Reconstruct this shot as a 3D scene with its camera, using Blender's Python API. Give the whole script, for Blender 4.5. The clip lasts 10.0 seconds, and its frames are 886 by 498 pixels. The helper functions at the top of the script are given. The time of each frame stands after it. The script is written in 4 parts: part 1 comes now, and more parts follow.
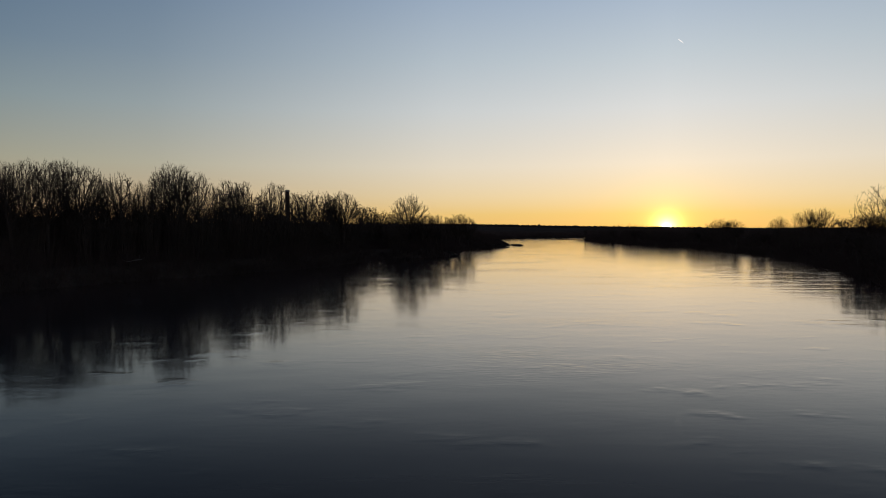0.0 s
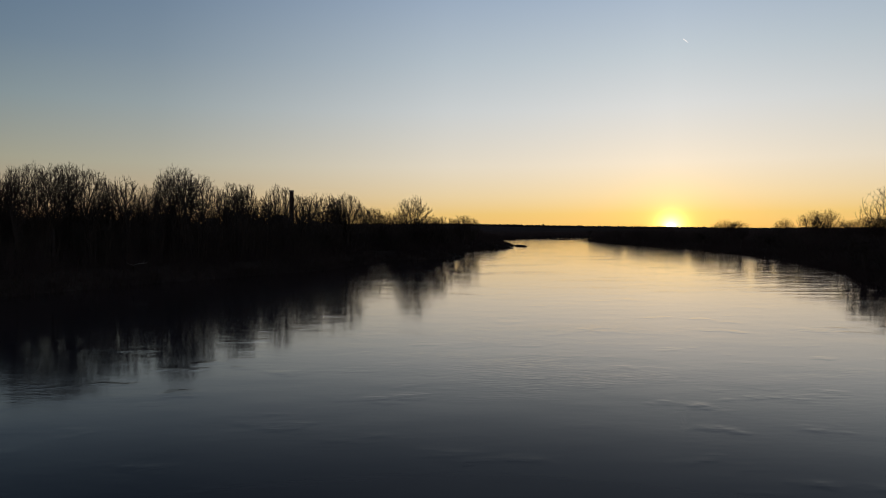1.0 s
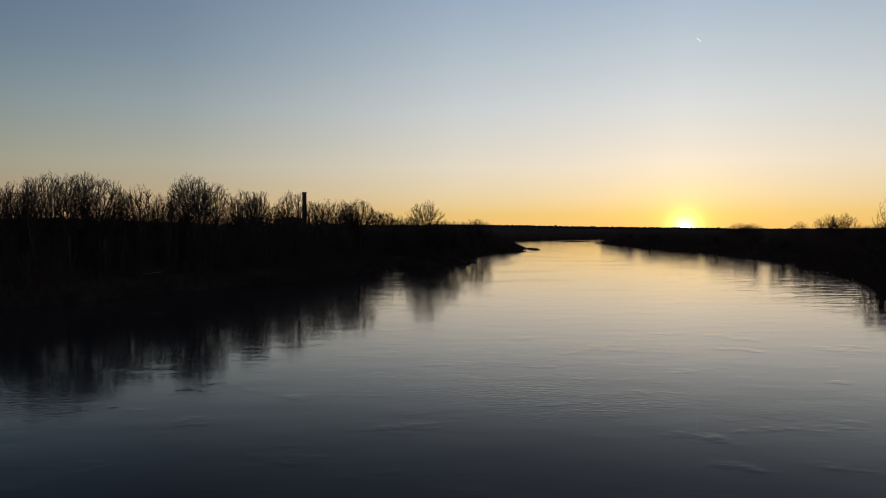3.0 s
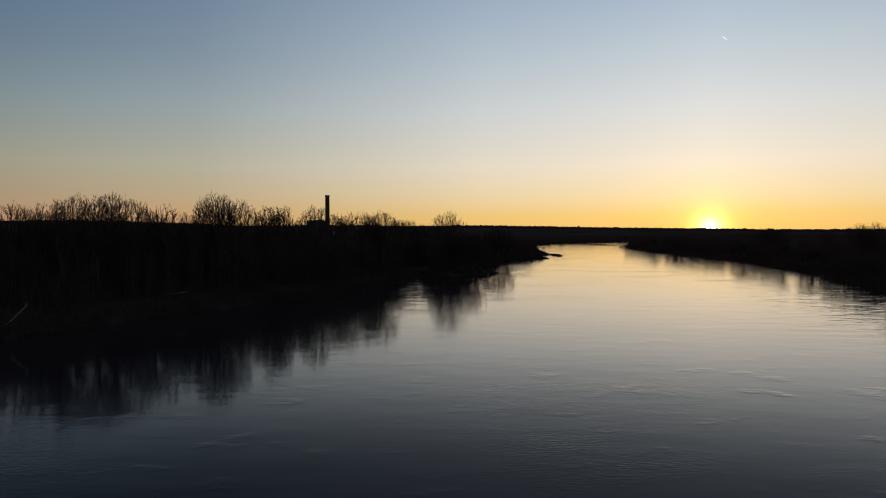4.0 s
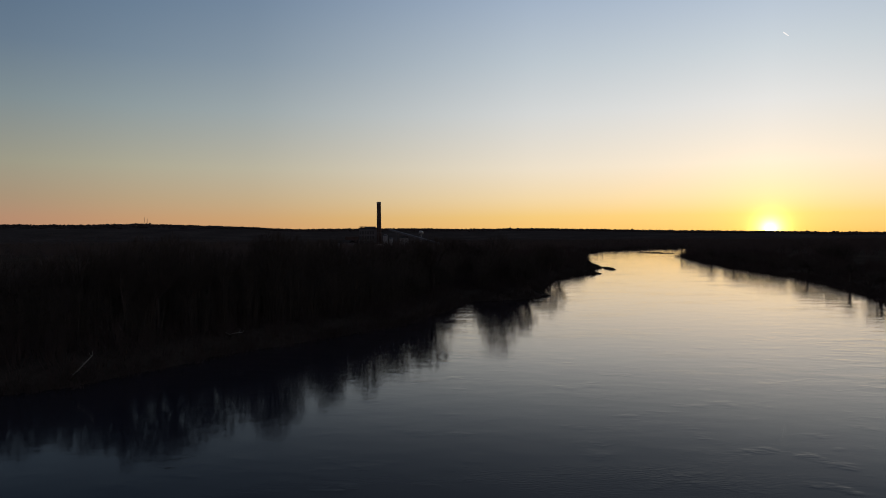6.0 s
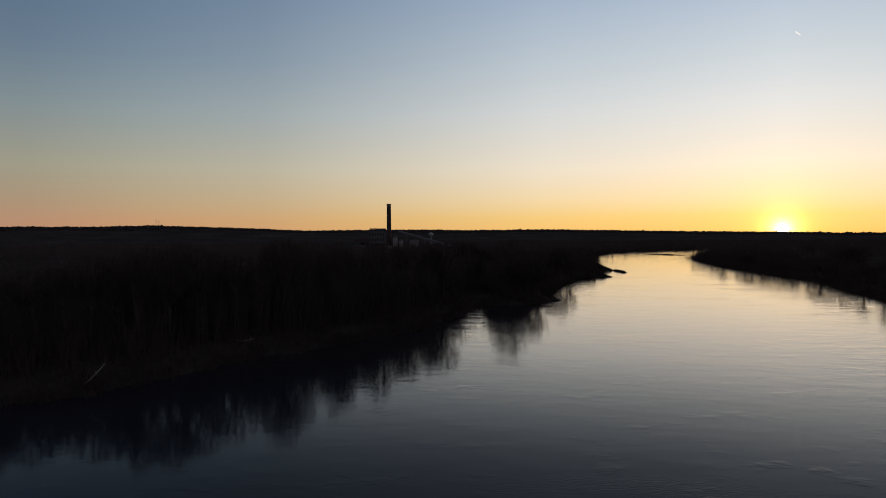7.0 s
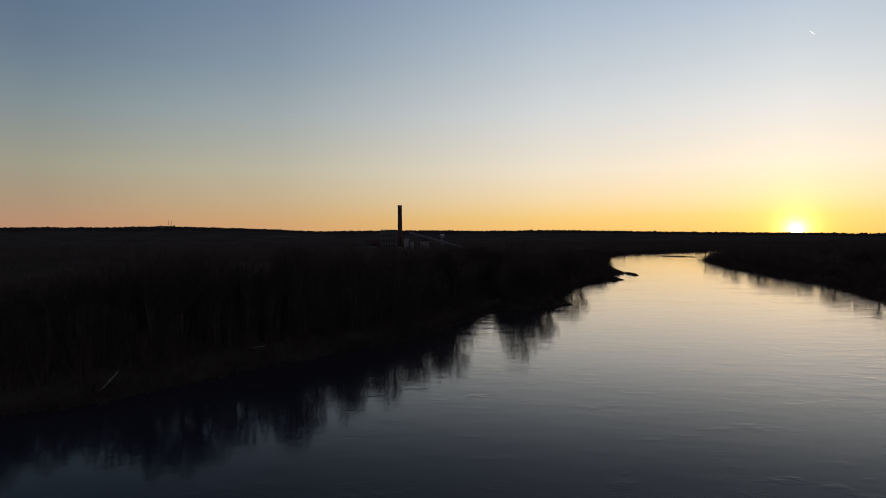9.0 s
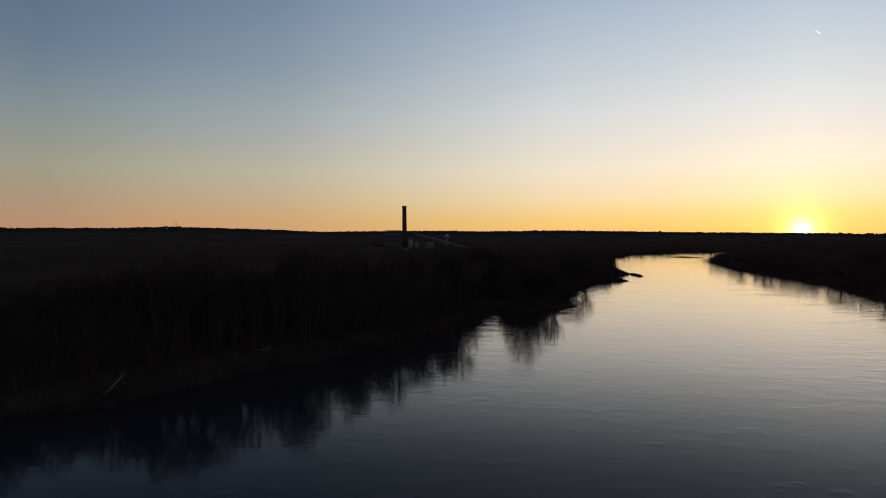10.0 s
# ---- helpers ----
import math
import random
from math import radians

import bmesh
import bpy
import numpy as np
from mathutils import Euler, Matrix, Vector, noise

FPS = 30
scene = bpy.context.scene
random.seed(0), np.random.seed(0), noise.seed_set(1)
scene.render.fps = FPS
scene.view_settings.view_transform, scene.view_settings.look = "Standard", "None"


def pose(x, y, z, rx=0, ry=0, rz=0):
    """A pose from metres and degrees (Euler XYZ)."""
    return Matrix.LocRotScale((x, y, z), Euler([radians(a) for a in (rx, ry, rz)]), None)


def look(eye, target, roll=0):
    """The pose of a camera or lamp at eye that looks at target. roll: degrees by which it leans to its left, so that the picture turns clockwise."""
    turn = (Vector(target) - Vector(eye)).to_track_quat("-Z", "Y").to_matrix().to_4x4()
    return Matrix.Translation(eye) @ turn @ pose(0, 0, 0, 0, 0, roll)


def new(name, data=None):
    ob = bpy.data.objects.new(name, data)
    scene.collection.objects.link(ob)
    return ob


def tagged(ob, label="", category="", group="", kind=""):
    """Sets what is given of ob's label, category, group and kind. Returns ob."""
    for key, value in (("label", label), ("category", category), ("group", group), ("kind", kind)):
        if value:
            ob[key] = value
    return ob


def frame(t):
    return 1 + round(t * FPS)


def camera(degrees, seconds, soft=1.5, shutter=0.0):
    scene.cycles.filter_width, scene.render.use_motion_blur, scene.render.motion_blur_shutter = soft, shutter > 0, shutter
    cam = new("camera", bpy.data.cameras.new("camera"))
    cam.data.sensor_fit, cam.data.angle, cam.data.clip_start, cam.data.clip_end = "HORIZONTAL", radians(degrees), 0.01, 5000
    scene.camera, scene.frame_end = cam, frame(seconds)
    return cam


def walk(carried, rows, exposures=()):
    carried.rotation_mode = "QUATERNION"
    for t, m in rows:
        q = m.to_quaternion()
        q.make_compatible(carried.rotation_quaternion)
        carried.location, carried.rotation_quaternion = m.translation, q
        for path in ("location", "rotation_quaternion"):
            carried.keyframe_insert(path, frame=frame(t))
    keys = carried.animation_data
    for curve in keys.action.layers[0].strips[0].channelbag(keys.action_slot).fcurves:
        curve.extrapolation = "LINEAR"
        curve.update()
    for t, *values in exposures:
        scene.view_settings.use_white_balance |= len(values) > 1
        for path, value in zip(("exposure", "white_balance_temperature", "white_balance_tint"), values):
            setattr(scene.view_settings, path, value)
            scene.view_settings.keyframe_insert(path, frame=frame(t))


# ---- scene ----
cam = camera(66.0, 10.0, soft=1.0)
PATH = [
    (0.0, pose(-0.00, 0.00, 7.98, 88.639, 0.202, 0.000)),
    (0.5, pose(-0.00, 0.03, 8.31, 88.623, 0.200, 0.165)),
    (1.0, pose(-0.01, 0.05, 8.61, 88.623, 0.191, 0.337)),
    (1.5, pose(-0.01, 0.07, 8.92, 88.624, 0.192, 0.516)),
    (2.0, pose(-0.02, 0.10, 9.24, 88.623, 0.185, 0.702)),
    (3.5, pose(-0.05, 0.27, 11.41, 88.700, 0.244, 2.107)),
    (4.0, pose(-0.08, 0.44, 13.56, 88.708, 0.264, 3.222)),
    (4.5, pose(-0.11, 0.60, 15.60, 88.738, 0.280, 4.416)),
    (5.0, pose(-0.14, 0.74, 17.44, 88.771, 0.309, 5.585)),
    (5.5, pose(-0.16, 0.89, 19.30, 88.802, 0.304, 6.680)),
    (7.0, pose(-0.20, 1.07, 21.65, 88.954, 0.414, 8.306)),
    (7.5, pose(-0.20, 1.10, 21.98, 88.963, 0.410, 8.540)),
    (8.0, pose(-0.20, 1.11, 22.09, 88.991, 0.397, 8.770)),
    (8.5, pose(-0.21, 1.13, 22.38, 88.998, 0.380, 9.006)),
    (9.0, pose(-0.21, 1.17, 22.84, 89.000, 0.383, 9.220)),
    (9.5, pose(-0.22, 1.19, 23.08, 89.016, 0.389, 9.413)),
    (10.0, pose(-0.22, 1.20, 23.25, 89.033, 0.398, 9.600)),
]
walk(cam, PATH, exposures=((0.0, 0.0, 6500, 10), (3.5, 0.03, 6510, 10), (5.5, 0.12, 6600, 11), (10.0, 0.18, 6640, 11.5)))

# ---- world and sun ----
SUN_AZ, SUN_EL = 18.14, 0.36          # degrees clockwise from +y, degrees above the horizon
sun_dir = Vector((math.sin(radians(SUN_AZ)) * math.cos(radians(SUN_EL)),
                  math.cos(radians(SUN_AZ)) * math.cos(radians(SUN_EL)),
                  math.sin(radians(SUN_EL))))

world = bpy.data.worlds.new("dusk_sky")
scene.world = world
world.use_nodes = True
wt = world.node_tree
wt.nodes.clear()


def wnode(kind, **kw):
    n = wt.nodes.new(kind)
    for k, v in kw.items():
        n.inputs[k].default_value = v
    return n


def wmath(op, a, b=None, clamp=False):
    n = wt.nodes.new("ShaderNodeMath")
    n.operation, n.use_clamp = op, clamp
    for i, v in enumerate((a, b)):
        if v is None:
            continue
        if isinstance(v, (int, float)):
            n.inputs[i].default_value = v
        else:
            wt.links.new(v, n.inputs[i])
    return n.outputs[0]


def wramp(fac, stops):
    n = wt.nodes.new("ShaderNodeValToRGB")
    while len(n.color_ramp.elements) < len(stops):
        n.color_ramp.elements.new(0.5)
    for e, (p, c) in zip(n.color_ramp.elements, stops):
        e.position, e.color = p, (*c, 1)
    wt.links.new(fac, n.inputs[0])
    return n.outputs[0]


def climb(deg):
    """Height above the horizon on the ramps' scale, finer near the horizon."""
    return math.sqrt(deg / 90)


def bg(colour, strength=1.0):
    n = wnode("ShaderNodeBackground")
    for v, key in ((colour, "Color"), (strength, "Strength")):
        if isinstance(v, (int, float)):
            n.inputs[key].default_value = v
        elif isinstance(v, tuple):
            n.inputs[key].default_value = (*v, 1)
        else:
            wt.links.new(v, n.inputs[key])
    return n.outputs[0]


def wadd(a, b):
    n = wt.nodes.new("ShaderNodeAddShader")
    wt.links.new(a, n.inputs[0])
    wt.links.new(b, n.inputs[1])
    return n.outputs[0]


# the clear air above: a dim physical sky
sky = wt.nodes.new("ShaderNodeTexSky")
sky.sky_type = "NISHITA"
sky.sun_disc = False
sky.sun_elevation, sky.sun_rotation = radians(1.0), radians(SUN_AZ)
sky.altitude, sky.air_density, sky.dust_density, sky.ozone_density = 200, 1.0, 0.6, 2.0
total = bg(sky.outputs[0], 0.008)

# the dusk gradient: yellow and cream towards the sun, slate and rose away from it, dark overhead and behind
coord = wt.nodes.new("ShaderNodeTexCoord")
split = wt.nodes.new("ShaderNodeSeparateXYZ")
wt.links.new(coord.outputs["Generated"], split.inputs[0])
DX, DY, DZ = split.outputs
height = wmath("POWER", wmath("DIVIDE", wmath("ARCSINE", wmath("MAXIMUM", DZ, 0.0)), radians(90)), 0.5)
flat = wmath("POWER", wmath("ADD", wmath("ADD", wmath("MULTIPLY", DX, DX), wmath("MULTIPLY", DY, DY)), 1e-6), 0.5)
toward = wmath("DIVIDE", wmath("ADD", wmath("MULTIPLY", DX, math.sin(radians(SUN_AZ))), wmath("MULTIPLY", DY, math.cos(radians(SUN_AZ)))), flat)
apart = wmath("DIVIDE", wmath("ARCCOSINE", wmath("MINIMUM", wmath("MAXIMUM", toward, -1.0), 1.0)), radians(180))   # 0 at the sun's bearing, 1 behind
near = wramp(height, [(0.0, (0.86, 0.46, 0.105)), (climb(1.5), (0.86, 0.60, 0.20)), (climb(3), (0.87, 0.69, 0.40)), (climb(5.5), (0.84, 0.75, 0.61)),
                      (climb(10), (0.67, 0.69, 0.69)), (climb(14), (0.52, 0.59, 0.64)), (climb(19), (0.37, 0.46, 0.58)), (climb(26), (0.33, 0.42, 0.55)),
                      (climb(40), (0.20, 0.27, 0.39)), (1.0, (0.022, 0.034, 0.06))])
side = wramp(height, [(0.0, (0.47, 0.212, 0.12)), (climb(1.5), (0.43, 0.247, 0.148)), (climb(3), (0.365, 0.27, 0.172)), (climb(5.5), (0.305, 0.298, 0.22)),
                      (climb(10), (0.185, 0.243, 0.262)), (climb(14), (0.115, 0.176, 0.242)), (climb(19), (0.078, 0.136, 0.216)), (climb(26), (0.036, 0.06, 0.115)),
                      (climb(40), (0.035, 0.05, 0.09)), (1.0, (0.022, 0.034, 0.06))])
back = wramp(height, [(0.0, (0.17, 0.13, 0.135)), (climb(8), (0.20, 0.17, 0.19)), (climb(19), (0.11, 0.115, 0.15)), (1.0, (0.022, 0.034, 0.06))])


def wmix(fac, a, b):
    n = wt.nodes.new("ShaderNodeMix")
    n.data_type = "RGBA"
    wt.links.new(fac, n.inputs["Factor"])
    wt.links.new(a, n.inputs[6])
    wt.links.new(b, n.inputs[7])
    return n.outputs[2]


aside = wramp(apart, [(0.0, (0, 0, 0)), (18 / 180, (0.2, 0.2, 0.2)), (41 / 180, (0.78, 0.78, 0.78)), (58 / 180, (1, 1, 1))])
behind = wramp(apart, [(50 / 180, (0, 0, 0)), (130 / 180, (1, 1, 1))])
total = wadd(total, bg(wmix(behind, wmix(aside, near, side), back)))

# the sun's disc and the light scattered round it
dot = wt.nodes.new("ShaderNodeVectorMath")
dot.operation = "DOT_PRODUCT"
wt.links.new(coord.outputs["Generated"], dot.inputs[0])
dot.inputs[1].default_value = sun_dir
angle = wmath("ARCCOSINE", wmath("MINIMUM", dot.outputs["Value"], 1.0))     # radians from the sun


def ring(width, colour, strength):
    """Scattered light, falling off over that many degrees from the sun."""
    return bg(colour, wmath("MULTIPLY", wmath("EXPONENT", wmath("MULTIPLY", angle, -1.0 / radians(width))), strength))


edge = wmath("DIVIDE", wmath("SUBTRACT", radians(0.36), angle), radians(0.1), clamp=True)
total = wadd(total, bg((1.0, 0.88, 0.5), wmath("MULTIPLY", edge, 14.0)))
total = wadd(total, ring(0.40, (1.0, 0.80, 0.25), 8.5))
total = wadd(total, ring(1.6, (1.0, 0.66, 0.02), 0.42))
total = wadd(total, ring(6.0, (1.0, 0.60, 0.05), 0.13))
out = wt.nodes.new("ShaderNodeOutputWorld")
wt.links.new(total, out.inputs["Surface"])

sun_lamp = bpy.data.lights.new("sun", "SUN")
sun_lamp.energy, sun_lamp.angle, sun_lamp.color = 0.6, radians(0.6), (1.0, 0.55, 0.22)
sun_ob = new("sun", sun_lamp)
sun_ob.matrix_world = look((0, 0, 0), -sun_dir)

# ---- materials ----
def material(name):
    m = bpy.data.materials.new(name)
    m.use_nodes = True
    return m, m.node_tree, m.node_tree.nodes["Principled BSDF"]


def add(nt, kind, **kw):
    n = nt.nodes.new(kind)
    for k, v in kw.items():
        n.inputs[k].default_value = v
    return n


def ramp(nt, fac, stops):
    n = nt.nodes.new("ShaderNodeValToRGB")
    while len(n.color_ramp.elements) < len(stops):
        n.color_ramp.elements.new(0.5)
    for e, (p, c) in zip(n.color_ramp.elements, stops):
        e.position, e.color = p, (*c, 1) if len(c) == 3 else c
    nt.links.new(fac, n.inputs[0])
    return n.outputs[0]


def surface(name, stops, fine=8.0, broad=0.7, rough=0.85, bump=0.3, metal=0.0, stretch=(1, 1, 1), per_object=0.0):
    """A material mottled at two scales, with relief of its own."""
    m, nt, p = material(name)
    tc = nt.nodes.new("ShaderNodeTexCoord")
    mp = nt.nodes.new("ShaderNodeMapping")
    mp.inputs["Scale"].default_value = stretch
    nt.links.new(tc.outputs["Object"], mp.inputs[0])
    n1 = add(nt, "ShaderNodeTexNoise", Scale=fine, Detail=6.0, Roughness=0.65)
    n2 = add(nt, "ShaderNodeTexNoise", Scale=broad, Detail=3.0)
    for n in (n1, n2):
        nt.links.new(mp.outputs[0], n.inputs["Vector"])
    mix = nt.nodes.new("ShaderNodeMath")
    mix.operation = "MULTIPLY_ADD"
    mix.inputs[1].default_value = 0.5
    nt.links.new(n1.outputs[0], mix.inputs[0])
    half = nt.nodes.new("ShaderNodeMath")
    half.operation = "MULTIPLY"
    half.inputs[1].default_value = 0.5
    nt.links.new(n2.outputs[0], half.inputs[0])
    nt.links.new(half.outputs[0], mix.inputs[2])
    fac = mix.outputs[0]
    if per_object:
        info = nt.nodes.new("ShaderNodeObjectInfo")
        shift = nt.nodes.new("ShaderNodeMath")
        shift.operation = "MULTIPLY_ADD"
        shift.inputs[1].default_value = per_object
        nt.links.new(info.outputs["Random"], shift.inputs[0])
        nt.links.new(fac, shift.inputs[2])
        fac = shift.outputs[0]
    nt.links.new(ramp(nt, fac, stops), p.inputs["Base Color"])
    p.inputs["Roughness"].default_value, p.inputs["Metallic"].default_value = rough, metal
    if rough > 0.88:
        p.inputs["Specular IOR Level"].default_value = 0.0
    bp = add(nt, "ShaderNodeBump", Strength=bump, Distance=0.05)
    nt.links.new(n1.outputs[0], bp.inputs["Height"])
    nt.links.new(bp.outputs[0], p.inputs["Normal"])
    return m


def water_material():
    """Brown river water: a dark body under a rippled gloss, with patches of boils and eddies."""
    m, nt, p = material("river_water")
    tc = nt.nodes.new("ShaderNodeTexCoord")

    def waves(scale, stretch, detail, turn=0.0):
        mp = nt.nodes.new("ShaderNodeMapping")
        mp.inputs["Scale"].default_value = stretch
        mp.inputs["Rotation"].default_value = (0, 0, radians(turn))
        nt.links.new(tc.outputs["Object"], mp.inputs[0])
        n = add(nt, "ShaderNodeTexNoise", Scale=scale, Detail=detail, Roughness=0.55)
        nt.links.new(mp.outputs[0], n.inputs["Vector"])
        return n.outputs[0]

    def times(a, b):
        n = nt.nodes.new("ShaderNodeMath")
        n.operation = "MULTIPLY"
        for i, v in enumerate((a, b)):
            if isinstance(v, (int, float)):
                n.inputs[i].default_value = v
            else:
                nt.links.new(v, n.inputs[i])
        return n.outputs[0]

    def plus(a, b):
        n = nt.nodes.new("ShaderNodeMath")
        nt.links.new(a, n.inputs[0])
        nt.links.new(b, n.inputs[1])
        return n.outputs[0]

    swell = times(waves(0.2, (0.8, 1.2, 1), 1.0), 0.014)
    calm = ramp(nt, waves(0.035, (0.7, 1.4, 1), 2.0, 20), [(0.35, (0.25, 0.25, 0.25)), (0.65, (1, 1, 1))])
    ripple = times(times(waves(1.5, (0.7, 1.6, 1), 2.0, 8), 0.004), calm)
    # cat's paws: groups of short wavelets
    paws = ramp(nt, waves(0.05, (0.7, 1.3, 1), 4.0, 30), [(0.5, (0, 0, 0)), (0.64, (1, 1, 1))])
    wavelets = times(times(waves(2.6, (0.5, 1.4, 1), 2.0, -14), 0.013), paws)

    # boils: small patches of broken water, gathered in loose drifts
    patch = ramp(nt, waves(0.2, (0.8, 1.1, 1), 3.0, -6), [(0.56, (0, 0, 0)), (0.68, (1, 1, 1))])
    drift = ramp(nt, waves(0.02, (0.8, 1.3, 1), 2.0, 12), [(0.36, (0.2, 0.2, 0.2)), (0.56, (1, 1, 1))])
    welling = plus(times(waves(3.2, (0.6, 1.4, 1), 2.0, -10), 0.007), times(patch, 0.009))
    boil = times(welling, times(patch, drift))
    near_bank = nt.nodes.new("ShaderNodeAttribute")
    near_bank.attribute_name = "chop"
    streaks = ramp(nt, waves(0.15, (0.6, 1.3, 1), 3.0, 4), [(0.45, (0.12, 0.12, 0.12)), (0.58, (1, 1, 1))])
    long_crests = plus(times(waves(0.75, (0.5, 1.7, 1), 4.0, -4), 0.03), times(waves(0.27, (0.35, 1.6, 1), 2.0, -4), 0.045))
    riffle = times(long_crests, times(near_bank.outputs["Fac"], streaks))
    boil = plus(plus(boil, wavelets), riffle)
    bp = add(nt, "ShaderNodeBump", Strength=1.0, Distance=1.0)
    nt.links.new(plus(plus(swell, ripple), boil), bp.inputs["Height"])
    facing = add(nt, "ShaderNodeLayerWeight", Blend=0.5)
    nt.links.new(bp.outputs[0], facing.inputs["Normal"])
    gloss = add(nt, "ShaderNodeBsdfGlossy", Color=(1.0, 0.945, 0.89, 1), Roughness=0.085)
    nt.links.new(bp.outputs[0], gloss.inputs["Normal"])
    smooth = ramp(nt, near_bank.outputs["Fac"], [(0.15, (0.075,) * 3), (0.7, (0.045,) * 3)])
    nt.links.new(smooth, gloss.inputs["Roughness"])
    body = add(nt, "ShaderNodeBsdfDiffuse", Color=(0.015, 0.016, 0.024, 1))
    mix = nt.nodes.new("ShaderNodeMixShader")
    share = ramp(nt, facing.outputs["Facing"], [(0.0, (0.02,) * 3), (0.58, (0.024,) * 3), (0.66, (0.046,) * 3), (0.74, (0.118,) * 3),
                                                (0.83, (0.43,) * 3), (0.93, (0.82,) * 3), (1.0, (1.0,) * 3)])
    share.node.color_ramp.interpolation = "B_SPLINE"
    nt.links.new(share, mix.inputs[0])
    nt.links.new(body.outputs[0], mix.inputs[1])
    nt.links.new(gloss.outputs[0], mix.inputs[2])
    nt.nodes.remove(p)
    nt.links.new(mix.outputs[0], nt.nodes["Material Output"].inputs["Surface"])
    return m


M_WATER = water_material()
M_GROUND = surface("flood_plain_soil", [(0.25, (0.027, 0.022, 0.017)), (0.5, (0.047, 0.037, 0.029)), (0.75, (0.081, 0.064, 0.049))], 0.9, 0.03, 0.95, 0.6)
M_BARK = surface("grey_bark", [(0.3, (0.036, 0.03, 0.026)), (0.55, (0.066, 0.056, 0.047)), (0.8, (0.1, 0.088, 0.075))], 9.0, 0.8, 0.9, 0.6, stretch=(1, 1, 0.25), per_object=0.1)
M_TWIG = surface("bare_twigs", [(0.3, (0.042, 0.034, 0.03)), (0.6, (0.075, 0.062, 0.051))], 4.0, 0.5, 0.9, 0.1, per_object=0.1)
M_BRUSH = surface("dry_brush", [(0.3, (0.045, 0.034, 0.03)), (0.6, (0.07, 0.053, 0.046)), (0.8, (0.095, 0.072, 0.062))], 1.5, 0.06, 0.95, 0.1)
M_FARWOOD = surface("far_wood", [(0.3, (0.062, 0.048, 0.044)), (0.7, (0.115, 0.09, 0.08))], 0.3, 0.01, 0.95, 0.1)
M_HILLWOOD = surface("hill_wood", [(0.3, (0.05, 0.042, 0.04)), (0.7, (0.085, 0.068, 0.066))], 0.3, 0.01, 0.95, 0.1)
M_HILL = surface("wooded_hill_floor", [(0.3, (0.036, 0.03, 0.027)), (0.55, (0.064, 0.052, 0.046)), (0.75, (0.11, 0.089, 0.079))], 0.06, 0.008, 0.95, 0.4)
M_BRICK = surface("chimney_brick", [(0.3, (0.06, 0.043, 0.037)), (0.6, (0.105, 0.075, 0.064)), (0.8, (0.15, 0.11, 0.095))], 1.2, 0.12, 0.9, 0.4)
M_CONCRETE = surface("weathered_concrete", [(0.3, (0.2, 0.19, 0.18)), (0.7, (0.34, 0.33, 0.31))], 1.0, 0.1, 0.9, 0.2)
M_CLAD = surface("grey_cladding", [(0.3, (0.05, 0.05, 0.053)), (0.7, (0.10, 0.10, 0.105))], 0.8, 0.1, 0.6, 0.1)
M_STEEL = surface("painted_steel", [(0.3, (0.056, 0.056, 0.058)), (0.7, (0.11, 0.11, 0.12))], 1.5, 0.2, 0.5, 0.1)
M_TAR = surface("weathered_roofing", [(0.3, (0.035, 0.033, 0.032)), (0.7, (0.065, 0.062, 0.06))], 1.5, 0.2, 0.9, 0.1)
M_WHITE = surface("white_paint", [(0.3, (0.28, 0.28, 0.27)), (0.7, (0.39, 0.39, 0.37))], 0.8, 0.1, 0.5, 0.05)
M_GLASS = surface("dark_glass", [(0.3, (0.02, 0.022, 0.025)), (0.7, (0.035, 0.04, 0.045))], 0.8, 0.1, 0.15, 0.0)
M_DRIFT = surface("bleached_wood", [(0.3, (0.15, 0.135, 0.115)), (0.7, (0.28, 0.26, 0.22))], 6.0, 0.8, 0.8, 0.4, stretch=(1, 1, 0.3))
M_MUD = surface("wet_mud", [(0.3, (0.016, 0.0135, 0.011)), (0.7, (0.036, 0.03, 0.024))], 3.0, 0.3, 0.89, 0.6)
M_ROCK = surface("river_rock", [(0.3, (0.025, 0.023, 0.02)), (0.7, (0.065, 0.06, 0.052))], 2.0, 0.3, 0.9, 0.6, per_object=0.15)


def part(name, bm, mat, parent=None, label=""):
    """Links a bmesh as one mesh object."""
    me = bpy.data.meshes.new(name)
    bm.to_mesh(me)
    bm.free()
    me.materials.append(mat)
    ob = new(name, me)
    if parent is not None:
        ob.parent = parent
    return tagged(ob, label)


def raw(name, verts, faces, mat, parent=None, smooth=False):
    """Links plain vertices and faces as one mesh object."""
    me = bpy.data.meshes.new(name)
    me.from_pydata(verts, [], faces)
    me.materials.append(mat)
    if smooth:
        me.polygons.foreach_set("use_smooth", [True] * len(me.polygons))
    ob = new(name, me)
    if parent is not None:
        ob.parent = parent
    return ob


def group_empty(name, m):
    e = new(name)
    e.matrix_world = m
    return e

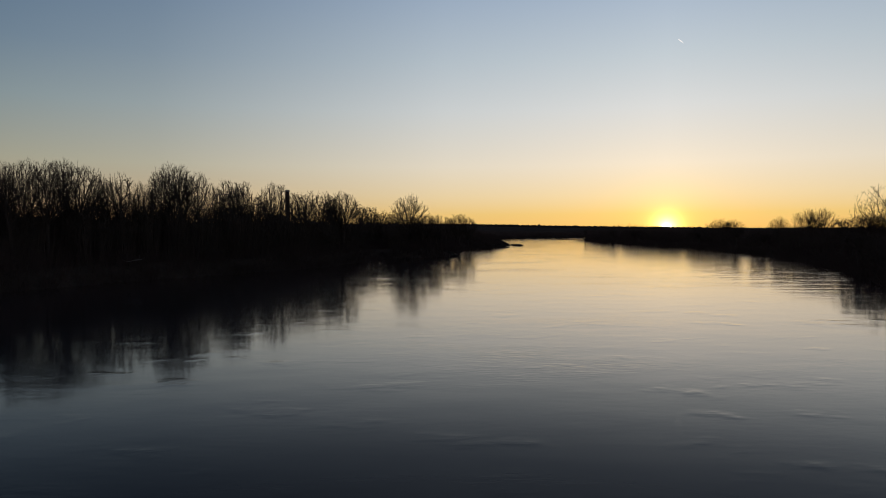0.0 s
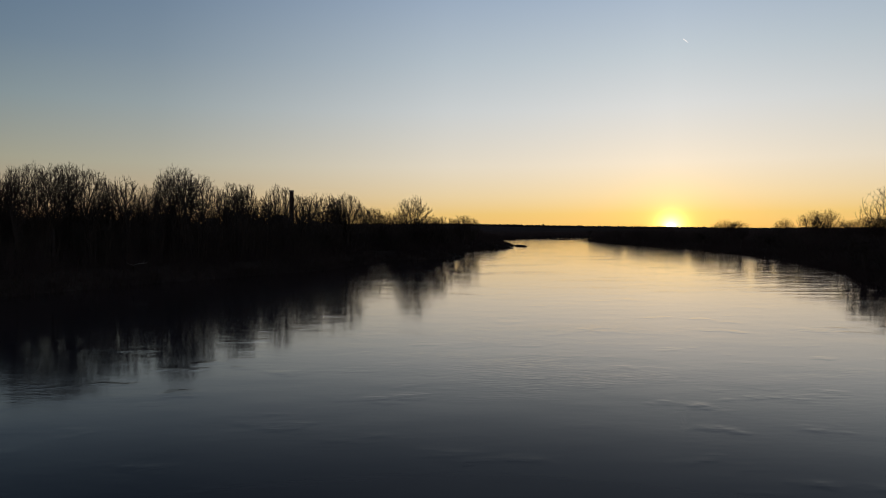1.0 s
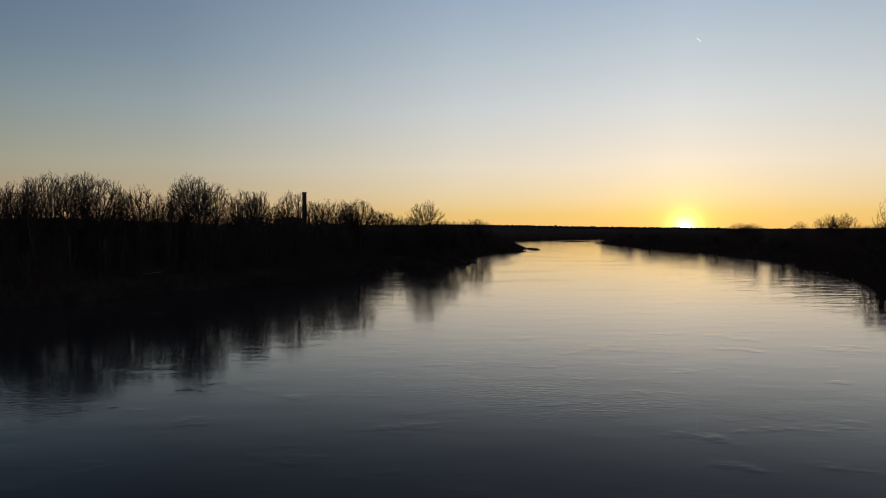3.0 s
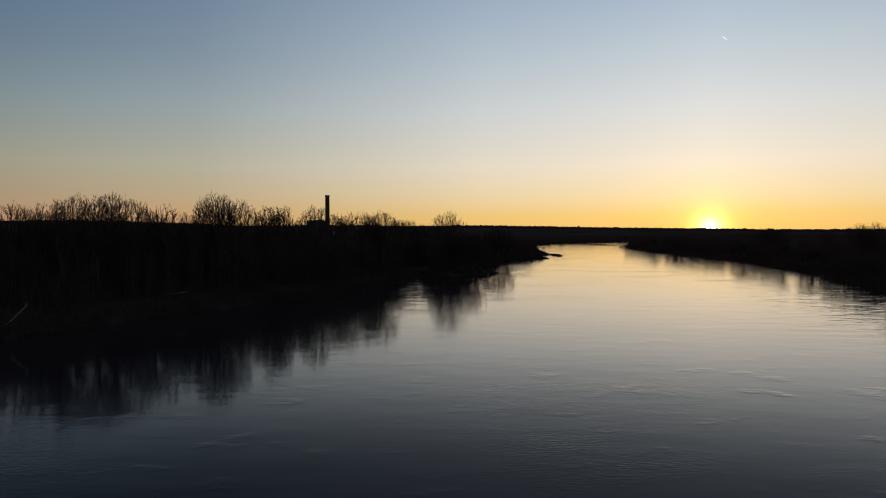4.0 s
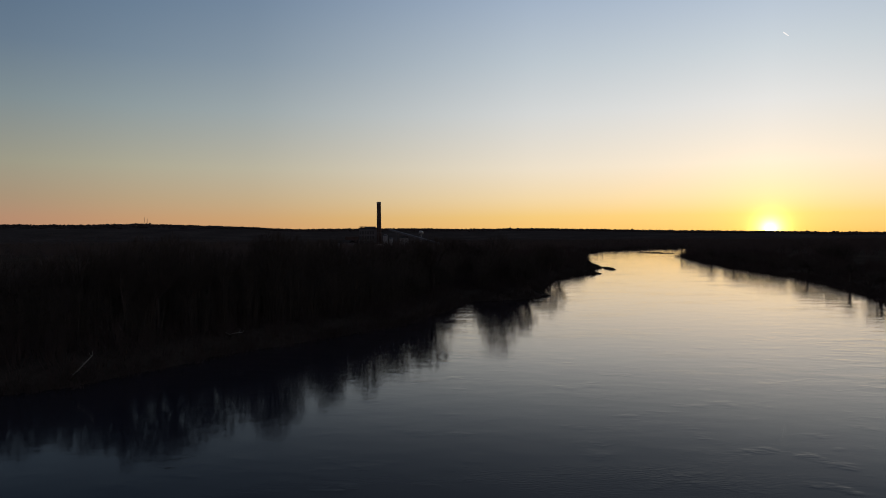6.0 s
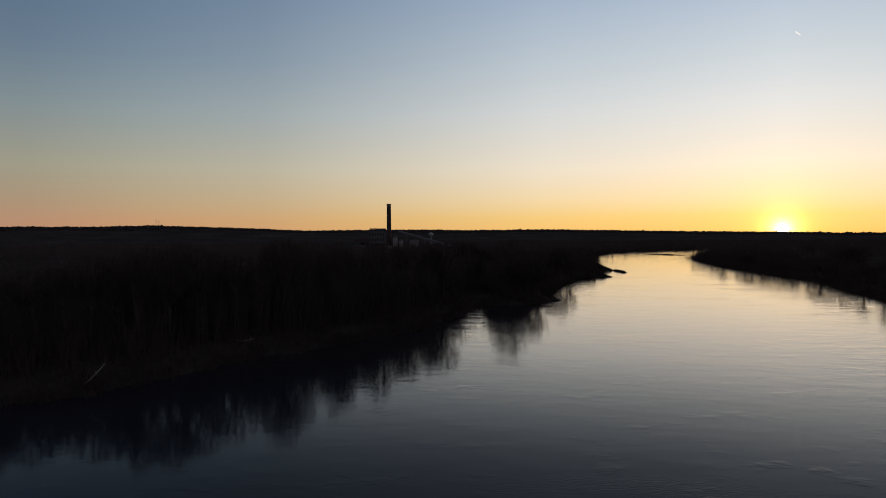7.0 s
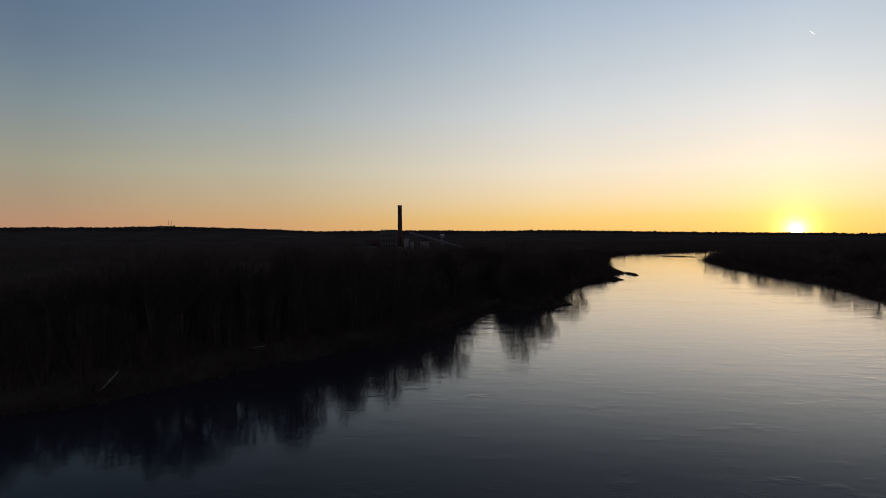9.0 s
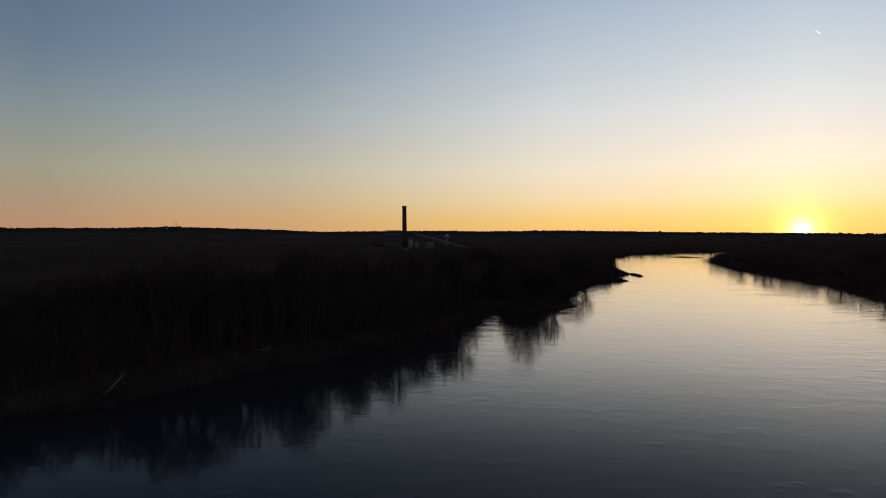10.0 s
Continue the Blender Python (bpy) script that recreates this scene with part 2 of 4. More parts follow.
# ---- the river valley ----
# water's edge, from far upstream to the bend
LEFT = [(-190, -1500), (-130, -400), (-125, -80), (-122, 10), (-112, 52), (-88, 70), (-72, 80), (-63, 87.5), (-60, 97), (-54, 113), (-46, 126), (-39, 138), (-35, 146), (-28, 160),
        (-24, 185), (-22.3, 204), (-18.5, 212), (-6, 218), (3, 231), (2, 245), (1, 262), (8, 310), (20, 355), (33, 364), (27, 376), (30, 394),
        (39, 428), (34, 455), (42, 605), (58, 765), (84, 862), (141, 940), (205, 1000), (380, 1120), (800, 1330), (1700, 1600)]
RIGHT = [(10, -1500), (30, -400), (48, -60), (54, 30), (60, 80), (69, 106), (81, 137), (95, 167), (103, 208), (114, 265), (119, 300), (122, 350),
         (121, 400), (119, 480), (125, 550), (133, 645), (200, 800), (400, 960), (820, 1160), (1720, 1420)]


def soften(line, rnd, step=3.0):
    """The line at even steps with small bays and points."""
    pts = [np.array(line[0], float)]
    for a, b in zip(line[:-1], line[1:]):
        a, b = np.array(a, float), np.array(b, float)
        n = max(1, int(np.linalg.norm(b - a) / (step if a[1] < 500 and a[1] > -50 else 25)))
        side = np.array([-(b - a)[1], (b - a)[0]]) / (np.linalg.norm(b - a) + 1e-6)
        for k in range(1, n + 1):
            q = a + (b - a) * k / n
            w = noise.noise((q[0] * 0.12, q[1] * 0.12, rnd)) * 1.6 + noise.noise((q[0] * 0.4, q[1] * 0.4, rnd)) * 0.7
            pts.append(q + side * w * (0.0 if k == n else 1.0))
    return np.array(pts)


left_line, right_line = soften(LEFT, 1.5), soften(RIGHT, 7.5)
river = np.concatenate([left_line, right_line[::-1]])


def bank_distance(px, py):
    """Metres from the water's edge: negative on the river, positive on land."""
    px, py = np.asarray(px, float), np.asarray(py, float)
    best = np.full(px.shape, 1e18)
    inside = np.zeros(px.shape, bool)
    for (x0, y0), (x1, y1) in zip(river, np.roll(river, -1, axis=0)):
        dx, dy = x1 - x0, y1 - y0
        t = np.clip(((px - x0) * dx + (py - y0) * dy) / (dx * dx + dy * dy + 1e-9), 0, 1)
        best = np.minimum(best, (px - x0 - t * dx) ** 2 + (py - y0 - t * dy) ** 2)
        if y0 != y1:
            inside ^= ((y0 > py) != (y1 > py)) & (px < dx * (py - y0) / (y1 - y0) + x0)
    return np.where(inside, -1, 1) * np.sqrt(best)


def rolling(x, y, size, seed):
    """Smooth cheap undulation between -1 and 1."""
    a = np.sin(x / size + seed) * np.cos(y / size * 1.13 - seed * 2) + np.sin((x * 0.6 + y * 0.8) / size * 1.9 + seed * 3) * 0.6
    b = np.sin((x * 0.8 - y * 0.55) / size * 3.7 + seed * 5) * 0.35 + np.cos((x + y * 1.4) / size * 6.1 + seed) * 0.2
    return (a + b) / 2.0


def ridge_height(x, y):
    """The far valley sides: higher to the west of the river's line, low towards the sun."""
    az = np.degrees(np.arctan2(x, y))
    dist = np.hypot(x, y)
    crest = np.interp(az, [-180, -60, -42, -36, -31, -27, -23, -20, -16, -9, -6, 0, 5, 10, 14, 18, 22, 30, 60, 180],
                      [40, 62, 70, 68, 71, 66, 60, 50, 50, 47, 42, 44, 40, 33, 29, 26, 18, 14, 20, 40])
    rise = np.clip((dist - 2300) / 1100, 0, 1)
    return crest * rise * rise * (3 - 2 * rise)


def land_height(x, y, d=None):
    d = bank_distance(x, y) if d is None else d
    bank = np.where(d > 0, 0.15 + 2.6 * (1 - np.exp(-np.maximum(d, 0) / 2.6)), np.maximum(d * 0.35, -3.0))
    soft = np.clip(d / 40, 0, 1)
    return bank + soft * rolling(x, y, 60, 0.7) * 0.7 + ridge_height(x, y) + rolling(x, y, 330, 2.1) * np.clip((np.hypot(x, y) - 2300) / 1500, 0, 1) * 5


def spaced(lo, hi, fine_lo, fine_hi, step, growth):
    """Coordinates fine in one stretch and ever coarser outside it."""
    mid = list(np.arange(fine_lo, fine_hi, step))
    s, v, up = step, mid[-1], []
    while v < hi:
        s *= growth
        v += s
        up.append(v)
    s, v, down = step, mid[0], []
    while v > lo:
        s *= growth
        v -= s
        down.append(v)
    return np.array(down[::-1] + mid + up)


gx = spaced(-6000, 6000, -130, 150, 2.8, 1.08)
gy = spaced(-6000, 6000, 30, 480, 3.0, 1.07)
GX, GY = np.meshgrid(gx, gy)
GD = bank_distance(GX.ravel(), GY.ravel()).reshape(GX.shape)
GZ = land_height(GX, GY, GD)
nx, ny = len(gx), len(gy)
idx = np.arange(nx * ny).reshape(ny, nx)
quads = np.stack([idx[:-1, :-1], idx[:-1, 1:], idx[1:, 1:], idx[1:, :-1]], -1).reshape(-1, 4)
ground = raw("ground", np.stack([GX.ravel(), GY.ravel(), GZ.ravel()], 1).tolist(), quads.tolist(), M_GROUND, smooth=True)
ground.data.materials.append(M_HILL)
mid = np.hypot(GX, GY)[:-1, :-1].ravel()
ground.data.polygons.foreach_set("material_index", (mid > 2250).astype(np.int32))
tagged(ground, "dark winter flood plain with low wooded hills far off", "ground", kind="structure")

# the river's surface; "chop" marks the broken water that runs along the banks
wx = np.concatenate([np.arange(-1600, -150, 145), np.arange(-150, 260, 5.0), np.arange(260, 2300, 120)])
wy = np.concatenate([np.arange(-1600, 0, 160), np.arange(0, 700, 5.0), np.arange(700, 1800, 50)])
WX, WY = np.meshgrid(wx, wy)
WD = -bank_distance(WX.ravel(), WY.ravel())
idx = np.arange(WX.size).reshape(WX.shape)
quads = np.stack([idx[:-1, :-1], idx[:-1, 1:], idx[1:, 1:], idx[1:, :-1]], -1).reshape(-1, 4)
water = raw("water", np.stack([WX.ravel(), WY.ravel(), np.zeros(WX.size)], 1).tolist(), quads.tolist(), M_WATER)
east_side = np.clip((WX.ravel() - 20 - WY.ravel() * 0.08) / 30, 0, 1)
chop = 1.4 * np.exp(-np.maximum(WD, 0) / (20.0 - 2.0 * east_side)) * (0.75 + 0.25 * east_side) * np.clip((WY.ravel() - 80 + 40 * east_side) / 70, 0, 1) + 0.015 * east_side + 0.1 * (1 - east_side) * np.clip((150 - WY.ravel()) / 60, 0, 1) * np.clip((-WX.ravel() - 5) / 15, 0, 1)
water.data.attributes.new("chop", "FLOAT", "POINT").data.foreach_set("value", np.clip(chop, 0, 1).astype(np.float32))
tagged(water, "smooth wide river reflecting the sunset sky, with faint eddies", "river", kind="structure")

# ---- trees ----
def tube(verts, faces, pts, radii, sides):
    """A tapered round limb along pts; it ends in a point where its last radius is 0."""
    base = len(verts)
    rings = []
    up = Vector((0.31, 0.2, 0.93))
    for i, (p, r) in enumerate(zip(pts, radii)):
        d = (pts[min(i + 1, len(pts) - 1)] - pts[max(i - 1, 0)]).normalized()
        a = d.cross(up)
        a = a.normalized() if a.length > 1e-3 else Vector((1, 0, 0))
        b = d.cross(a)
        if r <= 0:
            verts.append(tuple(p))
            rings.append([len(verts) - 1])
            continue
        ring_ids = []
        for k in range(sides):
            t = 2 * math.pi * k / sides
            verts.append(tuple(p + (a * math.cos(t) + b * math.sin(t)) * r))
            ring_ids.append(len(verts) - 1)
        rings.append(ring_ids)
    for lo, hi in zip(rings[:-1], rings[1:]):
        for k in range(sides):
            n = (k + 1) % sides
            if len(hi) == 1:
                faces.append((lo[k], lo[n], hi[0]))
            else:
                faces.append((lo[k], lo[n], hi[n], hi[k]))
    return base


def shoot_cone(verts, faces, a, b, radius):
    """A last-year's shoot from a to b: a slim three-sided cone."""
    u = (b - a).orthogonal().normalized()
    v = (b - a).normalized().cross(u)
    k = len(verts)
    verts += [tuple(a + (u * math.cos(t) + v * math.sin(t)) * radius) for t in (0.0, 2.09, 4.19)] + [tuple(b)]
    faces += [(k, k + 1, k + 3), (k + 1, k + 2, k + 3), (k + 2, k, k + 3)]


def tree_meshes(name, seed, spec):
    """Trunk and crown meshes of a bare tree standing at the origin. Growing points fill the crown's outline; each joins the tree
    where the way to it and on to the root is short, and the wood thickens with the twigs that it bears."""
    rng = np.random.default_rng(seed)
    mid, rx, rz = spec["crown"]
    n, stem = spec["points"], spec["stem"]
    # growing points, denser towards the outside, with hollows between the main masses
    pts = []
    while len(pts) < n:
        d = rng.normal(0, 1, 3)
        d /= np.linalg.norm(d)
        rad = rng.random() ** (1 / 2.9)
        lobe = 0.9 + 0.2 * noise.noise((d[0] * 1.7 + seed, d[1] * 1.7, d[2] * 1.7)) + 0.1 * noise.noise((d[0] * 4, d[1] * 4 + seed, d[2] * 4))
        p = np.array([d[0] * rx, d[1] * rx, d[2] * rz]) * rad * lobe
        p[2] += mid
        if d[2] < 0:
            p[:2] *= 1 - 0.55 * d[2] * d[2]
        if p[2] > stem * spec["bare"] and noise.noise((p[0] * 0.33 + seed, p[1] * 0.33, p[2] * 0.2)) > -0.28 + 0.1 * rng.normal():
            pts.append(p)
    pts = np.array(pts)
    pts = pts[np.argsort(np.linalg.norm(pts - np.array([0, 0, stem * 0.5]), axis=1))]
    # the stem, then the points in turn
    k = max(3, int(stem / 0.8))
    lean = rng.normal(0, 0.04, 2)
    trunk = np.stack([lean[0] * np.linspace(0, stem, k), lean[1] * np.linspace(0, stem, k), np.linspace(-0.4, stem, k)], 1)
    node = np.concatenate([trunk, pts])
    parent = np.concatenate([np.arange(-1, k - 1), np.zeros(n, int)])
    path = np.concatenate([np.linspace(0, stem, k), np.zeros(n)])
    path[:k] *= 0.8
    for i in range(k, len(node)):
        away = node[i] - node[:i]
        gap = np.linalg.norm(away, axis=1)
        drop = np.maximum(-away[:, 2], 0)                                  # wood seldom grows downwards
        j = int(np.argmin(gap + spec["straight"] * path[:i] + drop * 0.5))
        parent[i], path[i] = j, path[j] + gap[j]
    # twigs borne, counted from the tips down
    tips = np.ones(len(node))
    kids = [[] for _ in node]
    for i in range(len(node) - 1, 0, -1):
        if i >= k and not kids[i]:
            tips[i] = 1
        elif kids[i]:
            tips[i] = sum(tips[c] for c in kids[i])
        kids[parent[i]].append(i)
    tips[0] = sum(tips[c] for c in kids[0])
    for _ in range(9):                                                    # ease the kinks of the thicker wood
        for i in range(k, len(node)):
            if kids[i]:
                main = max(kids[i], key=lambda c: tips[c])
                node[i] = node[i] * 0.5 + (node[parent[i]] + node[main]) * 0.25
    size = 0.026 * tips ** spec["stout"]
    size[0] *= 1.35
    out = [([], []), ([], [])]
    for i in range(1, len(node)):
        j = parent[i]
        a, b = Vector(node[j]), Vector(node[i])
        thick = min(size[j], size[i] * 1.6)
        box = out[0] if size[i] > 0.085 else out[1]
        tube(box[0], box[1], [a, b], [thick, size[i]], 8 if size[i] > 0.2 else 5 if size[i] > 0.085 else 3)
        if i < k:
            continue
        along = (b - a).normalized()
        for _ in range(spec["shoots"] + (1 if not kids[i] else 0)):
            w = (along + Vector(rng.normal(0, 0.6, 3)) + Vector((0, 0, spec["lift"]))).normalized()
            root = a.lerp(b, rng.uniform(0.3, 1.0)) if kids[i] else b
            shoot_cone(*out[1], root, root + w * rng.uniform(0.6, 1.0) * spec["shoot"], 0.022)
    top = float(np.percentile([v[2] for v in out[1][0]], 99.6))
    meshes = []
    for label, (v, f), mat in (("trunk", out[0], M_BARK), ("crown", out[1], M_TWIG)):
        me = bpy.data.meshes.new(name + "_" + label)
        me.from_pydata(v, [], f)
        me.materials.append(mat)
        meshes.append(me)
    return meshes, top


def spec(points, stem, crown, straight, stout, shoots, shoot, lift, bare):
    """crown: the outline's middle height, half width and half height. straight: how directly the wood runs out from the root."""
    return dict(points=points, stem=stem, crown=crown, straight=straight, stout=stout, shoots=shoots, shoot=shoot, lift=lift, bare=bare)


TALL = spec(1080, 6.6, (13.2, 4.1, 6.3), 0.5, 0.45, 3, 0.75, 0.06, 0.9)
BROAD = spec(1350, 5.6, (12.8, 5.6, 6.6), 0.5, 0.45, 3, 0.8, 0.06, 0.9)
ROUND = spec(1500, 3.0, (7.6, 7.8, 6.6), 0.5, 0.45, 4, 0.8, 0.12, 0.7)
BUSHY = spec(1200, 2.0, (10.0, 4.2, 6.8), 0.6, 0.41, 3, 0.8, 0.1, 0.8)
SLIM = spec(720, 6.8, (12.4, 3.0, 5.9), 0.5, 0.44, 3, 0.7, 0.06, 0.9)
SMALL = spec(400, 2.0, (6.8, 5.2, 6.4), 0.45, 0.44, 3, 1.0, 0.25, 0.7)
GAUNT = spec(360, 4.0, (10.6, 7.4, 8.0), 0.36, 0.52, 3, 1.1, 0.2, 0.9)
HALF = {"gaunt": 7.4, "tall": 4.1, "broad": 5.6, "round": 7.8, "bushy": 4.2, "slim": 3.0, "small": 5.2}      # half width of each kind's crown
KINDS = {"tall": [tree_meshes("tall", s, TALL) for s in (11, 12, 13, 14)],
         "broad": [tree_meshes("broad", s, BROAD) for s in (15, 16, 17)],
         "round": [tree_meshes("round", s, ROUND) for s in (26, 27, 28)],
         "bushy": [tree_meshes("bushy", s, BUSHY) for s in (31, 32, 33)],
         "slim": [tree_meshes("slim", s, SLIM) for s in (41, 42, 43)],
         "small": [tree_meshes("small", s, SMALL) for s in (51, 52, 53)],
         "gaunt": [tree_meshes("gaunt", s, GAUNT) for s in (61, 62)]}
LABELS = {"tall": "tall bare cottonwood tree with upswept limbs on the river bank",
          "broad": "large bare cottonwood tree with a broad fan of limbs",
          "round": "wide bare tree with a rounded crown of fine twigs",
          "bushy": "bare many-stemmed bushy tree dense with twigs",
          "slim": "slim bare young tree with thin upright branches",
          "gaunt": "gaunt bare tree with few heavy spreading limbs",
          "small": "small bare spreading tree among the bank brush"}


def plant_tree(rnd, kind, x, y, top, half, grp="bare trees along the river bank"):
    """A tree whose highest twig ends at the height top above the river, its crown so many metres to each side."""
    z = float(land_height(np.array([x]), np.array([y]))[0])
    (trunk_me, crown_me), high = rnd.choice(KINDS[kind])
    s = (top - z) / high
    w = half / HALF[kind] * (1.33 if kind in ("tall", "broad", "slim") else 1.15)
    e = group_empty("tree", Matrix.Translation((x, y, z)) @ Matrix.Rotation(rnd.uniform(0, 6.28), 4, "Z") @ Matrix.Diagonal((w, w, s, 1)))
    for n, me in (("trunk", trunk_me), ("crown", crown_me)):
        ob = new(n, me)
        ob.parent = e
    return tagged(e, LABELS[kind], "tree", grp)


def bearing(az, dist):
    """A place by degrees west of +y and metres from the start of the path."""
    return -math.sin(radians(az)) * dist, math.cos(radians(az)) * dist


rnd = random.Random(5)


def stand(trees):
    """Trees of one stretch of bank: kind, degrees west, distance, height of the top, half width of the crown."""
    for kind, az, dist, top, half in trees:
        plant_tree(rnd, kind, *bearing(az, dist), top, half)


# upstream stretch of the wooded bank
stand([
    ("bushy", 33.90, 138, 18.8, 3.2),
    ("bushy", 33.34, 134, 17.4, 2.4),
    ("tall", 32.84, 139, 19.2, 2.1),
    ("tall", 32.26, 130, 19.4, 2.1),
    ("broad", 31.33, 137, 20.5, 2.7),
    ("broad", 30.06, 132, 20.0, 3.3),
    ("tall", 29.02, 140, 21.1, 2.8),
    ("broad", 27.76, 137, 19.9, 3.6),
    ("slim", 26.82, 145, 19.0, 1.7),
    ("slim", 26.22, 141, 17.8, 1.5),
    ("slim", 25.37, 140, 19.1, 2.4),
    ("bushy", 36.60, 141, 17.8, 3.0),
    ("broad", 35.20, 139, 18.8, 3.4),
    ("slim", 37.80, 143, 17.3, 3.0),
    ("broad", 39.40, 136, 16.8, 4.6),
    ("bushy", 41.30, 134, 15.6, 3.6),
    ("broad", 43.20, 128, 16.8, 4.6),
    ("tall", 45.60, 124, 16.2, 4.0),
    ("broad", 47.80, 121, 16.6, 5.0),
    ("bushy", 50.60, 117, 15.4, 4.0),
    ("broad", 53.80, 116, 16.5, 5.0),
])
# middle stretch
stand([
    ("bushy", 24.31, 146, 16.4, 2.0),
    ("bushy", 23.55, 143, 17.6, 2.9),
    ("tall", 22.34, 150, 20.6, 2.7),
    ("broad", 21.52, 146, 21.6, 4.1),
    ("slim", 20.78, 157, 21.4, 2.3),
    ("slim", 19.65, 157, 21.0, 2.3),
    ("bushy", 18.50, 175, 19.6, 2.8),
    ("bushy", 17.38, 160, 19.7, 3.0),
    ("bushy", 16.38, 168, 20.0, 2.9),
    ("slim", 15.01, 175, 17.6, 2.6),
    ("broad", 13.81, 177, 20.4, 3.7),
    ("slim", 12.23, 190, 18.9, 2.5),
])
# stretch towards the point
stand([
    ("slim", 11.37, 191, 19.3, 3.0),
    ("tall", 10.08, 202, 19.7, 3.8),
    ("slim", 9.20, 209, 18.6, 2.8),
    ("broad", 8.40, 209, 20.1, 5.2),
    ("slim", 6.92, 302, 20.3, 4.2),
    ("slim", 6.08, 302, 19.3, 3.7),
    ("slim", 5.23, 302, 17.8, 3.4),
    ("slim", 4.33, 302, 16.8, 3.5),
    ("round", 2.88, 236, 20.7, 6.6),
    ("bushy", 1.30, 236, 13.9, 3.4),
    ("bushy", 0.50, 241, 14.0, 3.8),
    ("bushy", -0.45, 315, 15.1, 4.2),
    ("bushy", -1.31, 321, 16.5, 5.2),
    ("bushy", -2.11, 335, 15.2, 4.5),
])
# dense bushy growth behind and between the tall trees
stand([
    ("bushy", 32.57, 143, 14.8, 1.9),
    ("bushy", 27.05, 148, 14.9, 1.9),
    ("bushy", 22.67, 155, 17.3, 2.6),
    ("bushy", 17.90, 168, 18.6, 2.9),
    ("bushy", 16.77, 173, 19.7, 3.3),
    ("bushy", 8.83, 221, 16.6, 3.3),
])
# low growth round the head of the bay
stand([("bushy", 4.75 + 0.3 * k, 292 + 5 * (k % 3), 11.6 + 0.5 * (k % 4), 3.8) for k in range(8)])
# the opposite bank
stand([
    ("round", -22.1, 450, 15.6, 8.5),
    ("round", -22.9, 456, 15.0, 8.0),
    ("round", -26.20, 320, 14.0, 4.2),
    ("round", -28.15, 300, 16.4, 5.6),
    ("round", -28.95, 304, 16.7, 6.2),
    ("bushy", -30.40, 240, 11.8, 4.0),
    ("gaunt", -32.20, 238, 17.8, 6.4),
    ("gaunt", -33.10, 242, 22.2, 8.0),
    ("gaunt", -34.60, 236, 21.5, 8.0),
    ("bushy", -31.20, 230, 12.2, 4.6),
    ("bushy", -32.10, 228, 12.8, 4.6),
    ("bushy", -33.00, 226, 13.2, 5.0),
    ("bushy", -34.20, 226, 13.2, 5.0),
])
# a looser second row behind and between them
for _ in range(90):
    az = rnd.uniform(-1, 57)
    dist = np.interp(az, [-1, 3, 8, 12, 16, 22, 30, 57], [270, 245, 214, 188, 170, 156, 146, 136]) + rnd.uniform(-10, 14)
    if 4.7 < az < 6.9:
        dist += 78
    plant_tree(rnd, rnd.choice(("slim", "small", "small", "small")), *bearing(az, dist), rnd.uniform(7.5, 10.5), rnd.uniform(2.4, 3.8))

# ---- brush and far woods: what nobody could count ----
nrnd = np.random.default_rng(3)


def spikes(name, base, tip, radius, mat, label, category):
    """One mesh of many thin tapered three-sided stems from base to tip."""
    d = tip - base
    d /= np.linalg.norm(d, axis=1)[:, None] + 1e-9
    a = np.cross(d, np.array([0.3, 0.9, 0.2]))
    a /= np.linalg.norm(a, axis=1)[:, None] + 1e-9
    b = np.cross(d, a)
    n = len(base)
    v = np.empty((n, 4, 3))
    for k in range(3):
        t = 2 * math.pi * k / 3
        v[:, k] = base + (a * math.cos(t) + b * math.sin(t)) * radius[:, None]
    v[:, 3] = tip
    f = (np.arange(n) * 4)[:, None, None] + np.array([[0, 1, 3], [1, 2, 3], [2, 0, 3]])
    ob = raw(name, v.reshape(-1, 3).tolist(), f.reshape(-1, 3).tolist(), mat)
    return tagged(ob, label, category, kind="stuff")


def thicket(name, x, y, tall, wide, stems, twigs, thick, mat, label, category):
    """Bare shrubs at x, y: upright fanning stems, each with side twigs."""
    z = land_height(x, y) - 0.15
    n = len(x)
    root = np.stack([x, y, z], 1).repeat(stems, 0)
    h = tall.repeat(stems) * nrnd.uniform(0.45, 1.0, n * stems)
    w = wide.repeat(stems)
    off = nrnd.normal(0, 0.22, (n * stems, 2)) * w[:, None]
    lean = off * 0.9 + nrnd.normal(0, 0.16, (n * stems, 2)) * w[:, None]
    base = root.copy()
    base[:, :2] += off
    tip = base.copy()
    tip[:, :2] += lean
    tip[:, 2] += h
    tr = np.full(n * stems, thick) * nrnd.uniform(0.7, 1.4, n * stems)
    b2, t2 = base.repeat(twigs, 0), tip.repeat(twigs, 0)
    f = nrnd.uniform(0.15, 0.95, len(b2))[:, None]
    s = b2 + (t2 - b2) * f
    ln = (h.repeat(twigs) * nrnd.uniform(0.14, 0.34, len(b2)))
    way = np.stack([nrnd.normal(0, 0.6, len(b2)), nrnd.normal(0, 0.6, len(b2)), nrnd.uniform(0.3, 1.2, len(b2))], 1)
    way /= np.linalg.norm(way, axis=1)[:, None]
    e = s + way * ln[:, None]
    return spikes(name, np.concatenate([base, s]), np.concatenate([tip, e]), np.concatenate([tr, np.full(len(s), thick * 0.55)]), mat, label, category)


def scatter(n, x0, x1, y0, y1, lo, hi, ok=None):
    """Up to n places on land between lo and hi metres from the water."""
    x, y = nrnd.uniform(x0, x1, n), nrnd.uniform(y0, y1, n)
    d = bank_distance(x, y)
    keep = (d > lo) & (d < hi)
    if ok is not None:
        keep &= ok(x, y)
    return x[keep], y[keep], d[keep]


